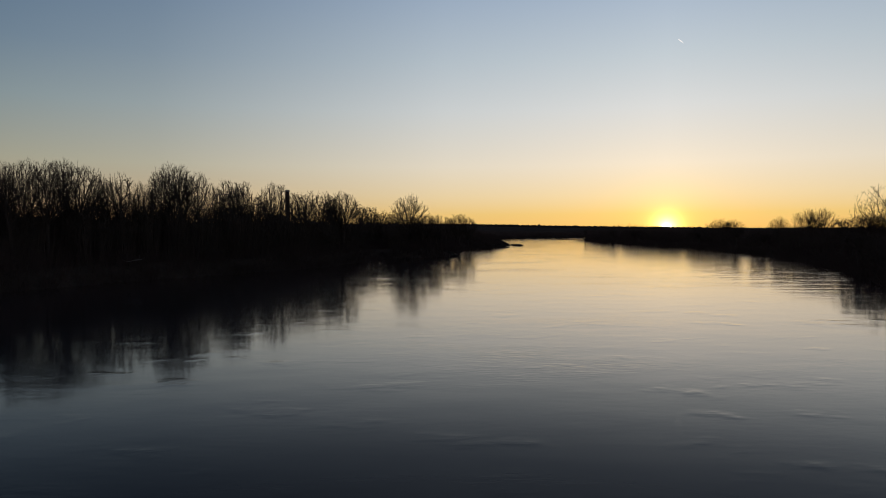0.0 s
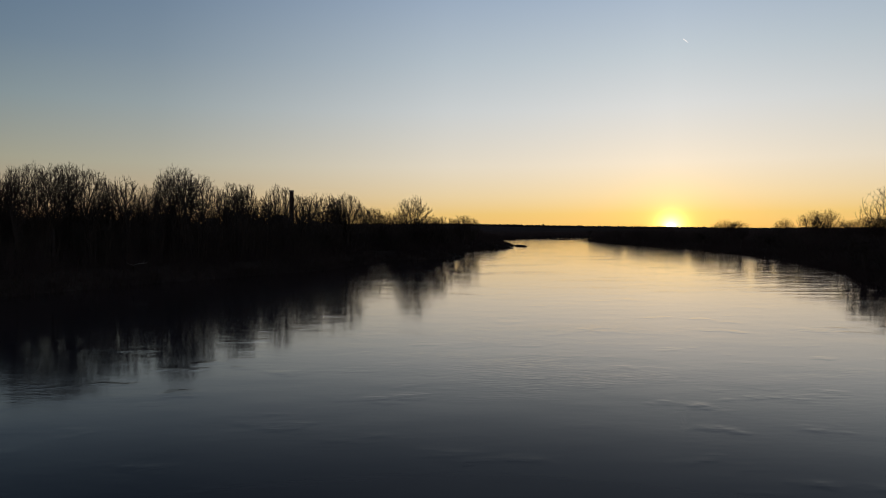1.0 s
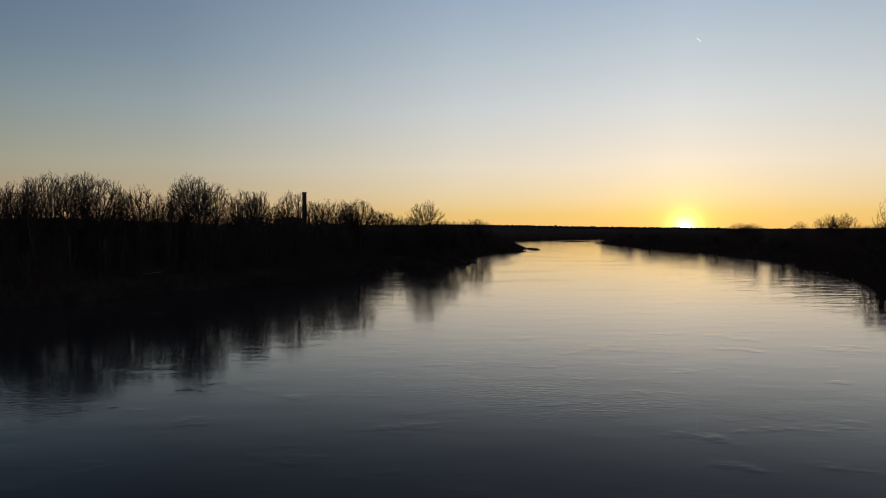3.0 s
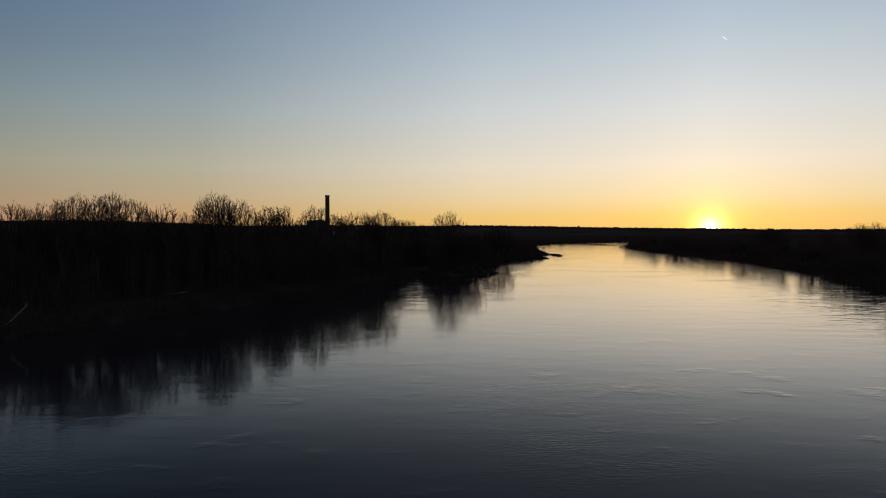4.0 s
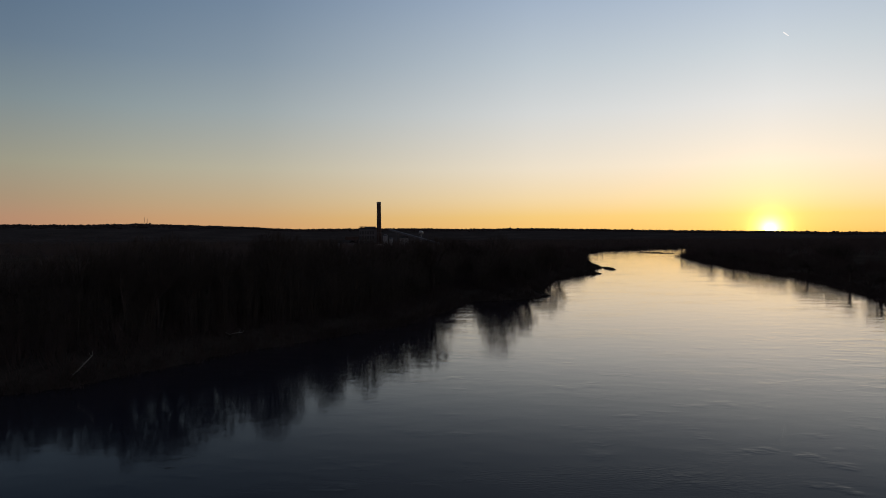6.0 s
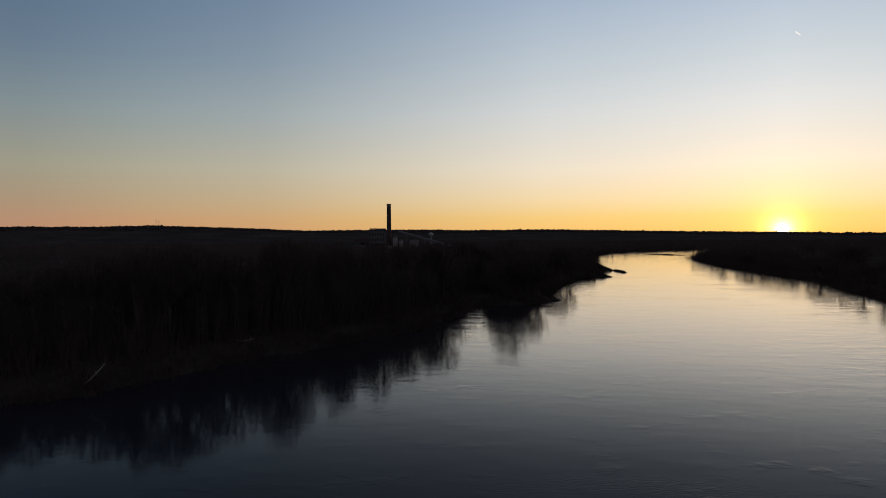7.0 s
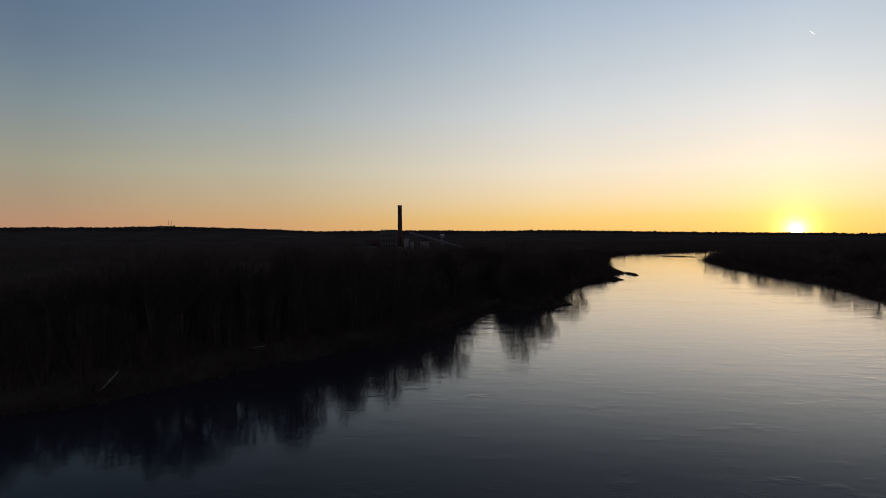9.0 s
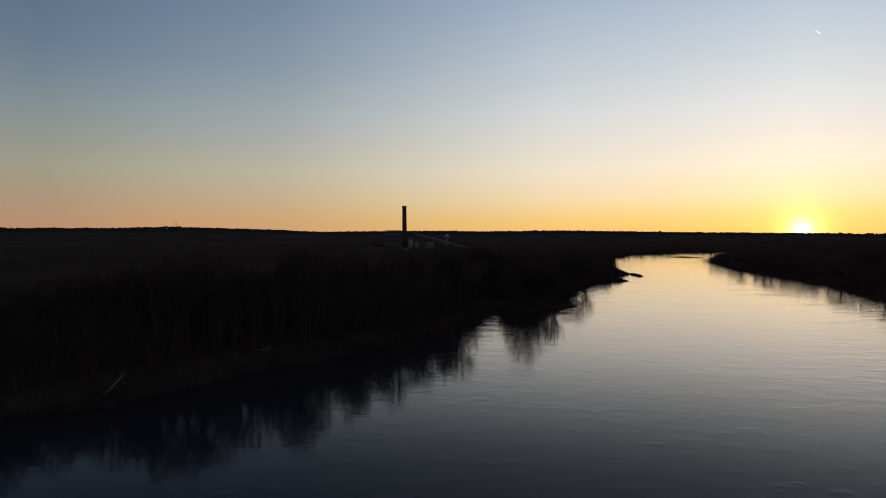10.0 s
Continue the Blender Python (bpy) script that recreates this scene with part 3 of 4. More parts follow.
TIPS = ((3, 232, 5.0), (33, 365, 7.0), (38, 430, 9.0))


def off_tips(x, y):
    """Keeps growth off the bare stony points."""
    ok = np.ones(len(x), bool)
    for tx, ty, r in TIPS:
        ok &= np.hypot(x - tx, y - ty) > r
    return ok


west = lambda x, y: (x < 8 + y * 0.075) & off_tips(x, y)
east = lambda x, y: x > 8 + y * 0.075
x, y, d = scatter(12000, -150, 40, 30, 300, -0.9, 40, west)
tall = np.clip(2.0 + d * 0.3, 0, 7.0) * nrnd.uniform(0.7, 1.25, len(x))
bay = np.degrees(np.arctan2(-x, y))
tall = np.where((bay > 4.7) & (bay < 6.9), np.minimum(tall, 0.8 + d * 0.07), tall)           # a low open bay in the bank
thicket("willow_brush", x, y, tall, nrnd.uniform(2.2, 4.0, len(x)), 10, 2, 0.066, M_BRUSH, "dense bare willow brush along the near river bank", "brush")
# tall undergrowth in and behind the line of trees
n = 1700
az = nrnd.uniform(-3, 60, n)
r = np.interp(az, [-3, 2, 8, 12, 16, 22, 30, 60], [320, 250, 212, 186, 170, 152, 143, 132]) + nrnd.uniform(-14, 22, n)
r = np.where((az > 4.7) & (az < 6.9), r + 75, r)
x, y = -np.sin(np.radians(az)) * r, np.cos(np.radians(az)) * r
keep = bank_distance(x, y) > 9
az, x, y = az[keep], x[keep], y[keep]
lush = 0.75 + 0.2 * np.clip((15 - az) / 4, 0, 1) + 0.25 * np.sin(az * 0.9 + 1.0) + 0.18 * np.sin(az * 2.3) + 0.4 * np.exp(-((az - 22.5) / 5.5) ** 2) - 0.2 * (az > 29.5)
thicket("undergrowth", x, y, (9.6 + 3.0 * lush) * nrnd.uniform(0.72, 1.1, len(x)), nrnd.uniform(2.8, 4.8, len(x)), 17, 4, 0.095, M_TWIG,
        "tall bare undergrowth between the trunks of the bank trees", "brush")
x, y, d = scatter(4600, -40, 60, 300, 800, -0.3, 60, west)
thicket("bank_brush", x, y, np.clip(2.5 + d * 0.3, 0, 6.5) * nrnd.uniform(0.7, 1.3, len(x)), nrnd.uniform(3, 5, len(x)), 10, 1, 0.12, M_BRUSH,
        "dense bare brush along the far river bank", "brush")
x, y, d = scatter(9000, 55, 260, 40, 800, -0.9, 55, east)
east_az = np.degrees(np.arctan2(x, y))
OPEN = ((14.2, 14.8), (19.2, 19.7), (23.4, 24.4), (25.3, 25.9), (29.8, 30.6))     # bearings at which the opposite bank is low and open
low = np.ones(len(x))
for a0, a1 in OPEN:
    low[(east_az > a0) & (east_az < a1)] = 0.35
thicket("shore_brush", x, y, np.clip(3.2 + d * 0.3, 0, 7.0) * low * nrnd.uniform(0.6, 1.2, len(x)), nrnd.uniform(3, 5, len(x)), 11, 1, 0.11, M_BRUSH,
        "dense bare brush on the low opposite river bank", "brush")

# bare trees on the opposite bank, no higher than the plain behind them seems
az_line, r_line = np.degrees(np.arctan2(right_line[:, 0], right_line[:, 1])), np.hypot(right_line[:, 0], right_line[:, 1])
ahead = (right_line[:, 1] > 60) & (right_line[:, 1] < 700)
order = np.argsort(az_line[ahead])
az = 11.8
while az < 36:
    if not any(a0 < az < a1 for a0, a1 in OPEN):
        far = float(np.interp(az, az_line[ahead][order], r_line[ahead][order])) + rnd.uniform(5, 13)
        plant_tree(rnd, rnd.choice(("small", "small", "small", "slim")), *bearing(-az, far), min(8.4 + 0.0058 * far, 7.2 + 0.012 * far) * rnd.uniform(0.84, 1.02), rnd.uniform(2.6, 4.6),
                   "bare trees on the opposite bank")
    az += rnd.uniform(0.35, 0.75) * (1.0 if az < 26 else 1.5)


def edge_growth(name, line, y0, y1, gap, label, big=1.0):
    """Low tangled growth that hangs over the water's edge."""
    pts = line[(line[:, 1] > y0) & (line[:, 1] < y1)]
    step = np.linalg.norm(np.diff(pts, axis=0), axis=1)
    run = np.concatenate([[0], np.cumsum(step)])
    at = np.arange(0, run[-1], gap)
    x, y = np.interp(at, run, pts[:, 0]) + nrnd.normal(0, 1.3, len(at)), np.interp(at, run, pts[:, 1]) + nrnd.normal(0, 1.3, len(at))
    keep = off_tips(x, y)
    x, y = x[keep], y[keep]
    thicket(name, x, y, nrnd.uniform(1.2, 3.2, len(x)) * big, nrnd.uniform(1.6, 3.0, len(x)) * big, 12, 2, 0.064 * big, M_BRUSH, label, "brush")


edge_growth("edge_brush", left_line, 40, 460, 0.55, "low tangled bare growth hanging over the wooded bank's edge")
edge_growth("edge_brush", right_line, 60, 640, 0.7, "low tangled bare growth along the opposite water's edge")
edge_growth("edge_brush", left_line, 460, 1010, 2.2, "bare bushes along the far bank of the river's bend", 2.2)
edge_growth("edge_brush", right_line, 640, 1000, 2.2, "bare bushes along the inner bank of the river's bend", 2.2)
# taller wood on the point inside the bend
pts = right_line[(right_line[:, 1] > 560) & (right_line[:, 1] < 1200)]
pick = nrnd.uniform(0, len(pts) - 1.001, 900)
base_pt = pts[pick.astype(int)] + (pts[pick.astype(int) + 1] - pts[pick.astype(int)]) * (pick % 1)[:, None]
off = nrnd.uniform(5, 70, 900)
x, y = base_pt[:, 0] + off * 0.75, base_pt[:, 1] - off * 0.66
keep = bank_distance(x, y) > 3
x, y = x[keep], y[keep]
thicket("point_wood", x, y, nrnd.uniform(7.5, 13, len(x)), nrnd.uniform(5, 9, len(x)), 12, 3, 0.16, M_FARWOOD, "bare woods on the point inside the river's bend", "wood")
x, y, d = scatter(4400, -420, -20, 20, 420, 38, 260, west)
thicket("back_brush", x, y, nrnd.uniform(3.0, 7.0, len(x)), nrnd.uniform(4, 7, len(x)), 10, 1, 0.11, M_FARWOOD, "bare scrub woodland behind the river bank trees", "wood")
x, y, d = scatter(1800, -1000, 60, 560, 965, 20, 1e9)
thicket("yard_wood", x, y, nrnd.uniform(8, 15, len(x)), nrnd.uniform(5, 9, len(x)), 10, 1, 0.2, M_FARWOOD, "bare woods before the power station", "wood")
x, y, d = scatter(6000, -900, 1200, 560, 1700, 6, 260)
thicket("bend_wood", x, y, nrnd.uniform(7, 13, len(x)), nrnd.uniform(5, 9, len(x)), 10, 1, 0.22, M_FARWOOD, "bare woods round the river bend", "wood")
x, y, d = scatter(3400, -1700, 100, 130, 2300, 38, 1e9)
thicket("plain_wood", x, y, nrnd.uniform(5, 11, len(x)), nrnd.uniform(5, 9, len(x)), 9, 1, 0.22, M_FARWOOD, "bare woodland scattered over the flood plain", "wood")
x, y, d = scatter(3200, 130, 1900, 120, 2300, 40, 1e9)
thicket("east_wood", x, y, nrnd.uniform(5, 11, len(x)), nrnd.uniform(5, 9, len(x)), 9, 1, 0.27, M_FARWOOD, "bare woodland over the opposite flood plain", "wood")


def far_crowns(name, x, y, tall, wide):
    """Distant tree crowns as rough uneven solids."""
    n = len(x)
    z = land_height(x, y, np.full(n, 500.0))
    v = np.empty((n, 8, 3))
    turn = nrnd.uniform(0, 6.28, n)
    for k in range(6):
        r = wide * nrnd.uniform(0.6, 1.2, n) * 0.5
        v[:, k, 0] = x + np.cos(turn + k * 1.047) * r
        v[:, k, 1] = y + np.sin(turn + k * 1.047) * r
        v[:, k, 2] = z + tall * nrnd.uniform(0.45, 0.75, n)
    v[:, 6] = np.stack([x + nrnd.normal(0, 1, n), y, z + tall], 1)
    v[:, 7] = np.stack([x, y, z - 1], 1)
    cell = np.array([[k, (k + 1) % 6, 6] for k in range(6)] + [[(k + 1) % 6, k, 7] for k in range(6)])
    f = (np.arange(n) * 8)[:, None, None] + cell
    ob = raw(name, v.reshape(-1, 3).tolist(), f.reshape(-1, 3).tolist(), M_HILLWOOD, smooth=True)
    return tagged(ob, "bare woods on the low hills along the horizon", "wood", kind="stuff")


n = 10000
az = np.radians(nrnd.uniform(-62, 62, n))
r = nrnd.uniform(3050, 3620, n)
hx, hy = np.sin(az) * r, np.cos(az) * r
clump = np.clip(0.5 + 0.9 * rolling(hx, hy, 34, 1.3) * rolling(hx, hy, 97, 4.2) + 0.35 * rolling(hx, hy, 14, 0.4), 0, 1.3)
far_crowns("hill_wood", hx, hy, 2.0 + 7.5 * clump * nrnd.uniform(0.5, 1.25, n), nrnd.uniform(6, 17, n))

# ---- the power station beyond the trees ----
def block(x0, x1, y0, y1, z0, z1, bm=None):
    """A box with slightly broken edges."""
    bm = bm or bmesh.new()
    made = bmesh.ops.create_cube(bm, size=1.0, matrix=Matrix.Translation(((x0 + x1) / 2, (y0 + y1) / 2, (z0 + z1) / 2)) @ Matrix.Diagonal((x1 - x0, y1 - y0, z1 - z0, 1)))
    edges = {e for v in made["verts"] for e in v.link_edges}
    bmesh.ops.bevel(bm, geom=list(edges), offset=min(x1 - x0, y1 - y0, z1 - z0) * 0.04, segments=1, affect="EDGES")
    return bm


def lathe(profile, sides=32):
    """A turned solid from (radius, height) pairs."""
    bm = bmesh.new()
    rings = []
    for r, z in profile:
        rings.append([bm.verts.new((r * math.cos(2 * math.pi * k / sides), r * math.sin(2 * math.pi * k / sides), z)) for k in range(sides)])
    for lo, hi in zip(rings[:-1], rings[1:]):
        for k in range(sides):
            bm.faces.new((lo[k], lo[(k + 1) % sides], hi[(k + 1) % sides], hi[k]))
    bm.faces.new(rings[0][::-1])
    bm.faces.new(rings[-1])
    for f in bm.faces:
        f.smooth = len(f.verts) == 4
    return bm


def beam(a, b, r, sides=6):
    """A straight round bar."""
    v, f = [], []
    tube(v, f, [Vector(a), Vector(b)], [r, r], sides)
    bm = bmesh.new()
    vs = [bm.verts.new(c) for c in v]
    for face in f:
        bm.faces.new([vs[i] for i in face])
    bm.faces.new(vs[:sides][::-1])
    bm.faces.new(vs[sides:])
    return bm


def chimney(x, y):
    z = float(land_height(np.array([x]), np.array([y]))[0])
    e = group_empty("chimney", pose(x, y, z))
    part("plinth", lathe([(4.6, -0.5), (4.6, 5.5), (4.2, 6.0)], 8), M_CONCRETE, e, "concrete plinth")
    part("shaft", lathe([(3.75, 6.0), (3.45, 20.0), (3.2, 40.0), (3.0, 64.6)]), M_BRICK, e)
    part("crown_band", lathe([(3.0, 64.6), (3.3, 65.0), (3.3, 67.2), (3.05, 67.6), (2.6, 67.6), (2.6, 66.0)]), M_CONCRETE, e, "concrete band at the mouth")
    for h in (22.0, 43.0):
        part("hoop", lathe([(3.42 - (h - 22) * 0.011, h), (3.58 - (h - 22) * 0.011, h + 0.1), (3.58 - (h - 22) * 0.011, h + 0.5), (3.4 - (h - 22) * 0.011, h + 0.6)]), M_STEEL, e, "steel hoop")
    part("ladder", beam((0.0, -4.1, 6), (0.0, -3.25, 66), 0.12), M_STEEL, e, "thin steel ladder")
    return tagged(e, "tall round brick chimney with a concrete mouth beside a power station", "chimney")


def boiler_house(x, y):
    z = float(land_height(np.array([x]), np.array([y]))[0])
    e = group_empty("boiler_house", pose(x, y, z, 0, 0, 13))
    part("main_hall", block(-14, 13.5, -12, 14, -1, 29), M_CLAD, e)
    part("bunker_bay", block(-4, 11, -10, 12, 29, 31.5), M_CLAD, e)
    part("turbine_hall", block(-34, -14, -10, 12, -1, 17), M_BRICK, e, "brick turbine hall")
    part("roof", block(-14.4, 13.9, -12.4, -10.2, 29, 29.9), M_STEEL, e, "steel parapet")
    for k in range(5):
        part("flue_vent", lathe([(0.7, 0), (0.7, 2.2), (1.0, 2.3), (1.0, 2.8)], 12), M_STEEL, e, "roof vent").matrix_local = pose(-12 + k * 1.9, 2, 29)
    for row in range(3):
        for k in range(6):
            w = part("window", block(-12.6 + k * 3.7, -10.2 + k * 3.7, -12.12, -11.9, 5 + row * 7.5, 10 + row * 7.5), M_GLASS, e)
            part("mullion", block(-11.5 + k * 3.7, -11.3 + k * 3.7, -12.2, -12.1, 5 + row * 7.5, 10 + row * 7.5), M_STEEL, w)
    for k in range(5):
        part("hall_window", block(-32.6 + k * 3.8, -30.2 + k * 3.8, -10.12, -9.9, 3, 12), M_GLASS, e)
    return tagged(e, "grey boiler house with rows of dark windows and brick hall", "power station")


def silo(x, y, high, r):
    z = float(land_height(np.array([x]), np.array([y]))[0])
    e = group_empty("silo", pose(x, y, z))
    part("body", lathe([(r, -0.4), (r, high * 0.88)], 24), M_CONCRETE, e)
    part("cap", lathe([(r * 1.06, high * 0.88), (r * 1.06, high * 0.91), (r * 0.4, high), (0.3, high)], 24), M_STEEL, e, "steel cap")
    return tagged(e, "pale concrete silo with a low steel cap", "silo")


def conveyor(a, b):
    """A sloping covered conveyor on trestles."""
    a, b = Vector(a), Vector(b)
    e = group_empty("conveyor", Matrix.Translation((b.x, b.y, float(land_height(np.array([b.x]), np.array([b.y]))[0]))))
    inv = -e.matrix_world.translation
    along = (b - a)
    side = Vector((along.y, -along.x, 0)).normalized() * 1.6
    bm = bmesh.new()
    up = Vector((0, 0, 2.8))
    ends = []
    for p in (a, b):
        ends.append([bm.verts.new(p + inv + o) for o in (-side, side, side + up * 0.8, up, -side + up * 0.8)])
    for k in range(5):
        bm.faces.new((ends[0][k], ends[0][(k + 1) % 5], ends[1][(k + 1) % 5], ends[1][k]))
    bm.faces.new(ends[0][::-1])
    bm.faces.new(ends[1])
    part("gallery", bm, M_STEEL, e)
    for k in range(1, 6):
        p = a.lerp(b, k / 6)
        g = float(land_height(np.array([p.x]), np.array([p.y]))[0]) - 0.5
        for s in (-1, 1):
            if p.z - g > 1.0:
                q = p + side * s * 0.8
                part("trestle_leg", beam(Vector((q.x + side.x * s * 0.6, q.y + side.y * s * 0.6, g)) + inv, q + inv, 0.25), M_STEEL, e)
    return tagged(e, "long sloping covered steel conveyor on trestle legs", "conveyor")


def water_tower(x, y, top):
    z = float(land_height(np.array([x]), np.array([y]))[0])
    e = group_empty("water_tower", pose(x, y, z))
    h = top - z
    part("tank", lathe([(0.6, h - 5.4), (2.6, h - 4.6), (3.5, h - 3.0), (3.5, h - 2.0), (2.6, h - 0.7), (0.8, h)], 24), M_WHITE, e)
    part("riser", lathe([(0.55, -0.4), (0.55, h - 5.2)], 12), M_WHITE, e)
    for k in range(4):
        t = math.pi * (0.25 + k * 0.5)
        part("leg", beam((math.cos(t) * 4.4, math.sin(t) * 4.4, -0.4), (math.cos(t) * 3.3, math.sin(t) * 3.3, h - 2.6), 0.22), M_STEEL, e)
    return tagged(e, "small white water tower on four steel legs", "water tower")


def shed(x, y, w, d, h, turn, mat, label):
    z = float(land_height(np.array([x]), np.array([y]))[0])
    e = group_empty("shed", pose(x, y, z, 0, 0, turn))
    part("walls", block(-w / 2, w / 2, -d / 2, d / 2, -0.5, h), mat, e)
    bm = bmesh.new()
    pr = [(-w / 2 - 0.4, h), (0, h + w * 0.2), (w / 2 + 0.4, h), (w / 2 + 0.4, h + 0.3), (0, h + w * 0.2 + 0.35), (-w / 2 - 0.4, h + 0.3)]
    ends = [[bm.verts.new((px, py, pz)) for px, pz in pr] for py in (-d / 2 - 0.4, d / 2 + 0.4)]
    for k in range(6):
        bm.faces.new((ends[0][k], ends[0][(k + 1) % 6], ends[1][(k + 1) % 6], ends[1][k]))
    bm.faces.new(ends[0][::-1])
    bm.faces.new(ends[1])
    part("roof", bm, M_TAR, e)
    part("door", block(-1.6, 1.6, -d / 2 - 0.1, -d / 2 + 0.05, 0, min(3.4, h - 0.4)), M_STEEL, e)
    return tagged(e, label, "building")


chimney(-223.7, 983)
boiler_house(-241.5, 990)
silo(-211.3, 969, 20, 3.4)
silo(-203.5, 972, 15, 2.8)
conveyor((-208.5, 979.4, 28.5), (-121, 923, 6.5))
water_tower(-162, 988, 27.5)
shed(-184.8, 974, 9, 14, 15, 30, M_CONCRETE, "grey concrete transfer shed beside the conveyor")
shed(-262, 940, 16, 26, 8, 60, M_CLAD, "low grey metal store shed on the power station yard")
shed(-150, 930, 12, 20, 6, 100, M_CLAD, "low grey workshop near the conveyor's foot")


def radio_mast(x, y, top):
    z = float(land_height(np.array([x]), np.array([y]), np.array([500.0]))[0])
    e = group_empty("radio_mast", pose(x, y, z))
    h = top - z
    for k in range(3):
        t = 2.09 * k
        part("leg", beam((math.cos(t) * 2.2, math.sin(t) * 2.2, -1), (math.cos(t) * 0.8, math.sin(t) * 0.8, h), 0.28), M_STEEL, e)
    for k in range(6):
        part("brace", lathe([(2.1 - k * 0.22, h * (k + 0.5) / 6.5), (2.1 - k * 0.22, h * (k + 0.5) / 6.5 + 0.4)], 6), M_STEEL, e)
    part("aerial_drum", lathe([(0.9, h - 3), (1.1, h - 2.7), (1.1, h - 0.5), (0.8, h)], 12), M_WHITE, e, "pale aerial drum")
    return tagged(e, "slender lattice radio mast with a drum aerial on a wooded hill", "mast", "masts on the hill")


radio_mast(-1782, 2955, 112)
radio_mast(-1772, 2962, 106)

# ---- on the water and along its edge ----
def mound(name, a, b, wide, high, mat, label, category, seed):
    """A low bar lying along a line, with an uneven crest and a ragged edge."""
    a, b = Vector((*a, 0)), Vector((*b, 0))
    e = group_empty(name, Matrix.Translation((a + b) / 2) @ Matrix.Rotation(math.atan2((b - a).y, (b - a).x), 4, "Z"))
    ln = (b - a).length
    n, m = 26, 11
    v, f = [], []
    for i in range(n):
        u = i / (n - 1) * 2 - 1
        for j in range(m):
            w = j / (m - 1) * 2 - 1
            env = max(0.0, 1 - abs(u) ** 2.4) * max(0.0, 1 - w * w)
            bump = 0.75 + 0.5 * noise.noise((u * 4 + seed, w * 2, seed)) + 0.2 * noise.noise((u * 11, w * 5, seed))
            wob = 1 + 0.35 * noise.noise((u * 3, seed, 0.5))
            v.append((u * ln / 2, w * wide / 2 * wob * (1 - 0.55 * abs(u) ** 3), env * high * bump - 0.35))
    for i in range(n - 1):
        for j in range(m - 1):
            f.append((i * m + j, (i + 1) * m + j, (i + 1) * m + j + 1, i * m + j + 1))
    body = raw("bar", v, f, mat, e, True)
    return e, body, ln


def stone_mesh(seed):
    r = random.Random(seed)
    bm = bmesh.new()
    bmesh.ops.create_icosphere(bm, subdivisions=1, radius=0.5)
    for q in bm.verts:
        q.co = Vector((q.co.x * 1.25, q.co.y, q.co.z * 0.75)) * r.uniform(0.75, 1.2)
    me = bpy.data.meshes.new("stone")
    bm.to_mesh(me)
    bm.free()
    me.materials.append(M_ROCK)
    return me


STONES = [stone_mesh(s) for s in range(5)]


def strew(parent, rnd, count, ln, wide, high, size):
    """Loose stones and sticks as parts of a bar."""
    for _ in range(count):
        u, w = rnd.uniform(-0.9, 0.9), rnd.uniform(-0.6, 0.6)
        s = new("stone", rnd.choice(STONES))
        s.parent = parent
        k = rnd.uniform(0.5, 1.3) * size
        s.matrix_local = Matrix.Translation((u * ln / 2, w * wide / 2, max(0.0, (1 - u * u) * (1 - w * w)) * high * 0.75 - 0.2)) @ Euler((rnd.uniform(0, 6), rnd.uniform(0, 6), rnd.uniform(0, 6))).to_matrix().to_4x4() @ Matrix.Diagonal((k, k, k, 1))


rnd = random.Random(17)
e, body, ln = mound("islet", (43.6, 443), (46.2, 398), 6.0, 1.7, M_MUD, "", "", 3.3)
strew(e, rnd, 12, ln, 6.0, 1.5, 0.6)
tagged(e, "long dark mud and stone islet lying off the wooded point", "islet")
e, body, ln = mound("stone_spit", (-6, 237.5), (6.3, 230.8), 6.5, 2.2, M_MUD, "", "", 8.1)
strew(e, rnd, 30, ln, 6.5, 2.0, 0.6)
tagged(e, "dark stony point running out from the bank into the river", "spit")
e, body, ln = mound("stone_spit", (20, 440), (42.5, 427), 12.0, 4.2, M_MUD, "", "", 5.7)
strew(e, rnd, 34, ln, 12, 4.0, 1.1)
tagged(e, "dark stony spit at the end of the wooded bank", "spit")
e, body, ln = mound("stone_spit", (16, 361), (36.5, 366), 9.0, 2.8, M_MUD, "", "", 1.9)
strew(e, rnd, 24, ln, 8, 1.9, 0.8)
tagged(e, "low dark spit with stones below the wooded bank", "spit")

# an added dark mound in place of the dark riffle streaks on the water
e, body, ln = mound("riffle_bar", (113, 788), (152, 745), 15.0, 1.3, M_MUD, "", "", 2.4)
strew(e, rnd, 10, ln, 13, 1.1, 1.0)
tagged(e, "long low dark mound standing in for riffle streaks in the river's bend", "mud bar")


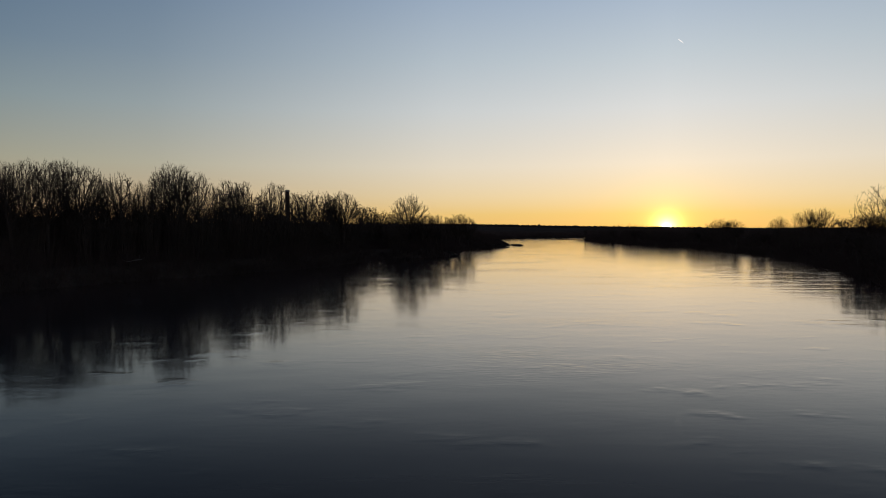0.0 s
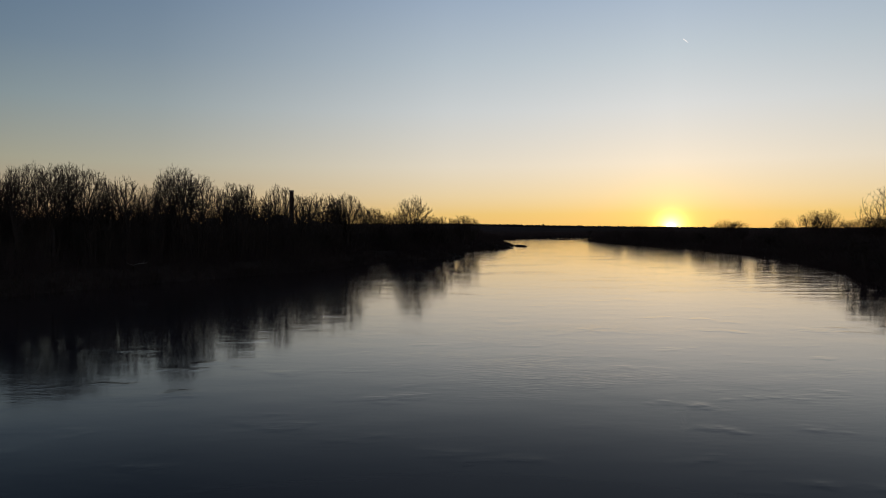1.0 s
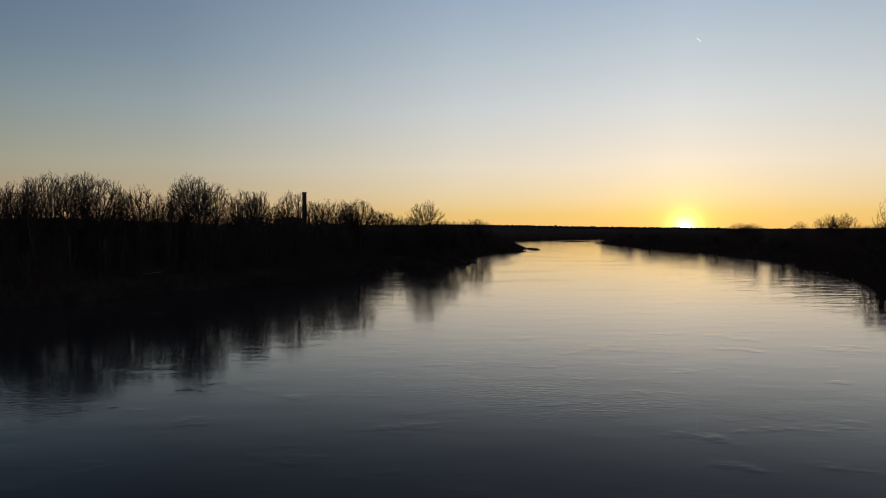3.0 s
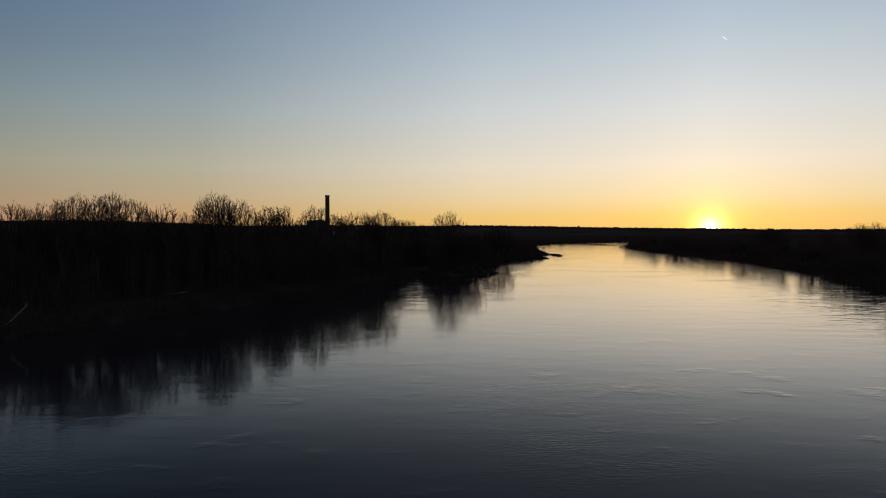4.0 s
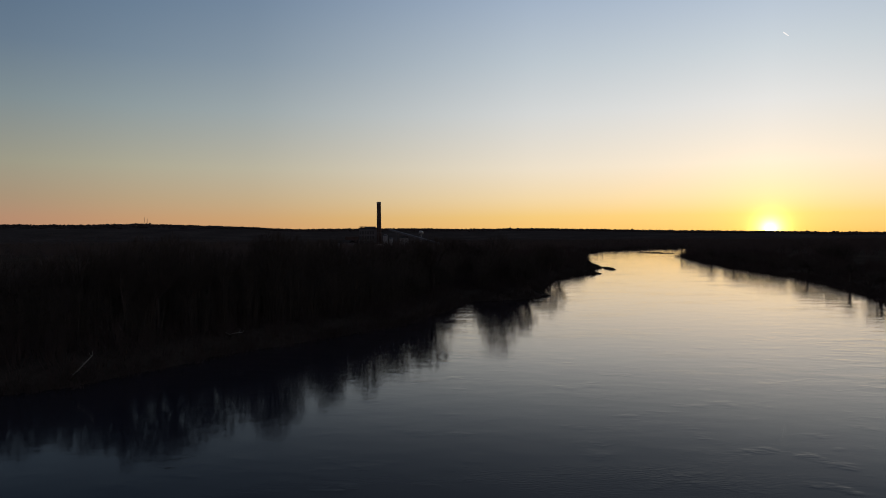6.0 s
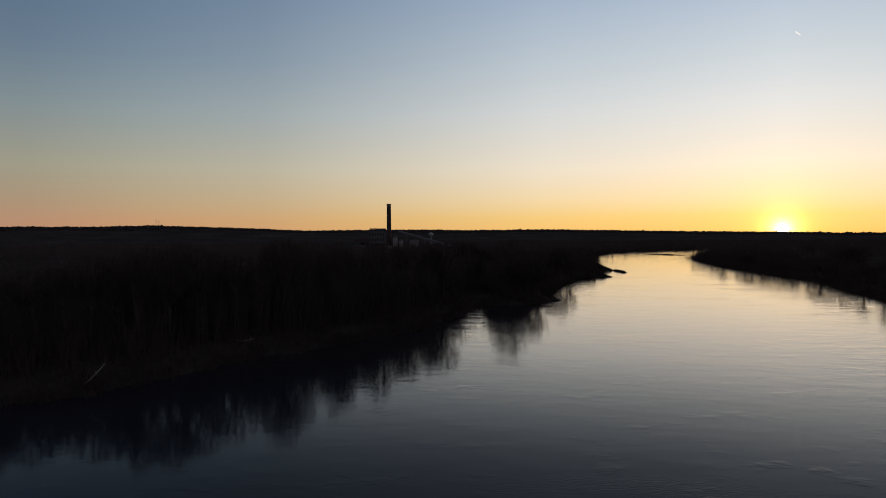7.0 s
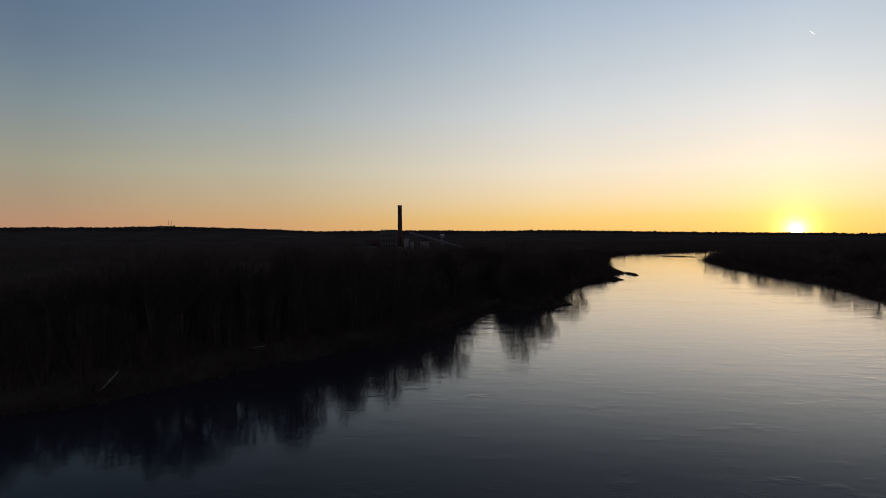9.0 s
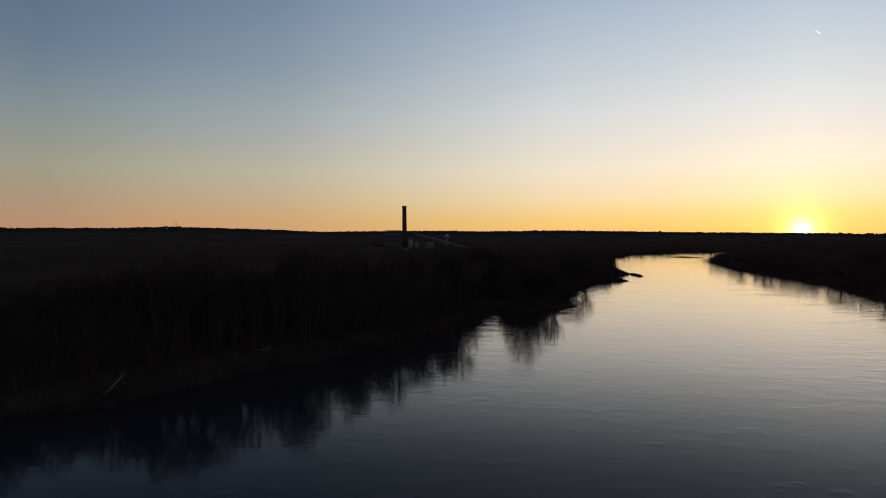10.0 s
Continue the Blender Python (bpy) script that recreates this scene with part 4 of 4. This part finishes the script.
def snag(points, r0, label, seed):
    """A dead trunk with broken branch stubs."""
    rr = random.Random(seed)
    base = Vector(points[0])
    e = group_empty("dead_trunk", Matrix.Translation(base))
    pts = [Vector(p) - base for p in points]
    v, f = [], []
    tube(v, f, pts, [r0 * (1 - 0.6 * i / (len(pts) - 1)) for i in range(len(pts))], 8)
    f.append(tuple(range(len(v) - 8, len(v))))
    raw("trunk", v, f, M_DRIFT, e, True)
    v, f = [], []
    tube(v, f, [p + Vector((0.0, 0.0, -0.1)) for p in pts[:3]], [r0 * 1.5, r0 * 1.3, r0 * 0.85], 9)
    tagged(raw("bark_sheath", v, f, M_BARK, e, True), "dark bark left on the foot")
    for k in range(5):
        i = rr.randrange(1, len(pts) - 1)
        p = pts[i].lerp(pts[i + 1], rr.random())
        v, f = [], []
        d = Vector((rr.gauss(0, 1), rr.gauss(0, 1), rr.uniform(0.2, 1))).normalized() * rr.uniform(0.5, 1.6)
        tube(v, f, [p, p + d * 0.6, p + d + Vector((0, 0, 0.2))], [r0 * 0.3, r0 * 0.2, 0.0], 5)
        raw("branch_stub", v, f, M_DRIFT, e)
    return tagged(e, label, "dead tree")


snag([(-64.5, 88.4, 0.5), (-62.9, 87.0, 1.5), (-61.6, 86.2, 2.4), (-60.8, 86.6, 3.4), (-60.1, 87.3, 4.4)], 0.15,
     "bleached dead trunk leaning out of the brush at the water's edge", 4)
snag([(-54.2, 117.5, 2.6), (-53.4, 115.6, 3.2), (-52.4, 115.4, 3.5), (-51.2, 115.9, 3.6)], 0.09,
     "thin bleached dead limb lying over the brush of the bank", 9)

# short vapour trail high towards the sunset
az1, el1, az2, el2, far = 18.95, 14.97, 19.36, 14.63, 4550
ends = [Vector((math.sin(radians(a)) * math.cos(radians(h)), math.cos(radians(a)) * math.cos(radians(h)), math.sin(radians(h)))) * far for a, h in ((az1, el1), (az2, el2))]
v, f = [], []
tube(v, f, [ends[0].lerp(ends[1], k / 6) - ends[0] for k in range(7)], [0.8, 2.2, 2.8, 3.0, 2.6, 1.8, 0.0], 8)
m, nt, p = material("vapour")
p.inputs["Base Color"].default_value = (0.95, 0.95, 0.95, 1)
p.inputs["Roughness"].default_value = 1.0
# emission stands in for the sunlight the trail scatters
p.inputs["Emission Color"].default_value = (1.0, 0.97, 0.93, 1)
p.inputs["Emission Strength"].default_value = 0.85
trail = raw("vapour_trail", v, f, m)
trail.location = ends[0]
tagged(trail, "short thin white vapour trail high in the clear sky", "vapour trail")
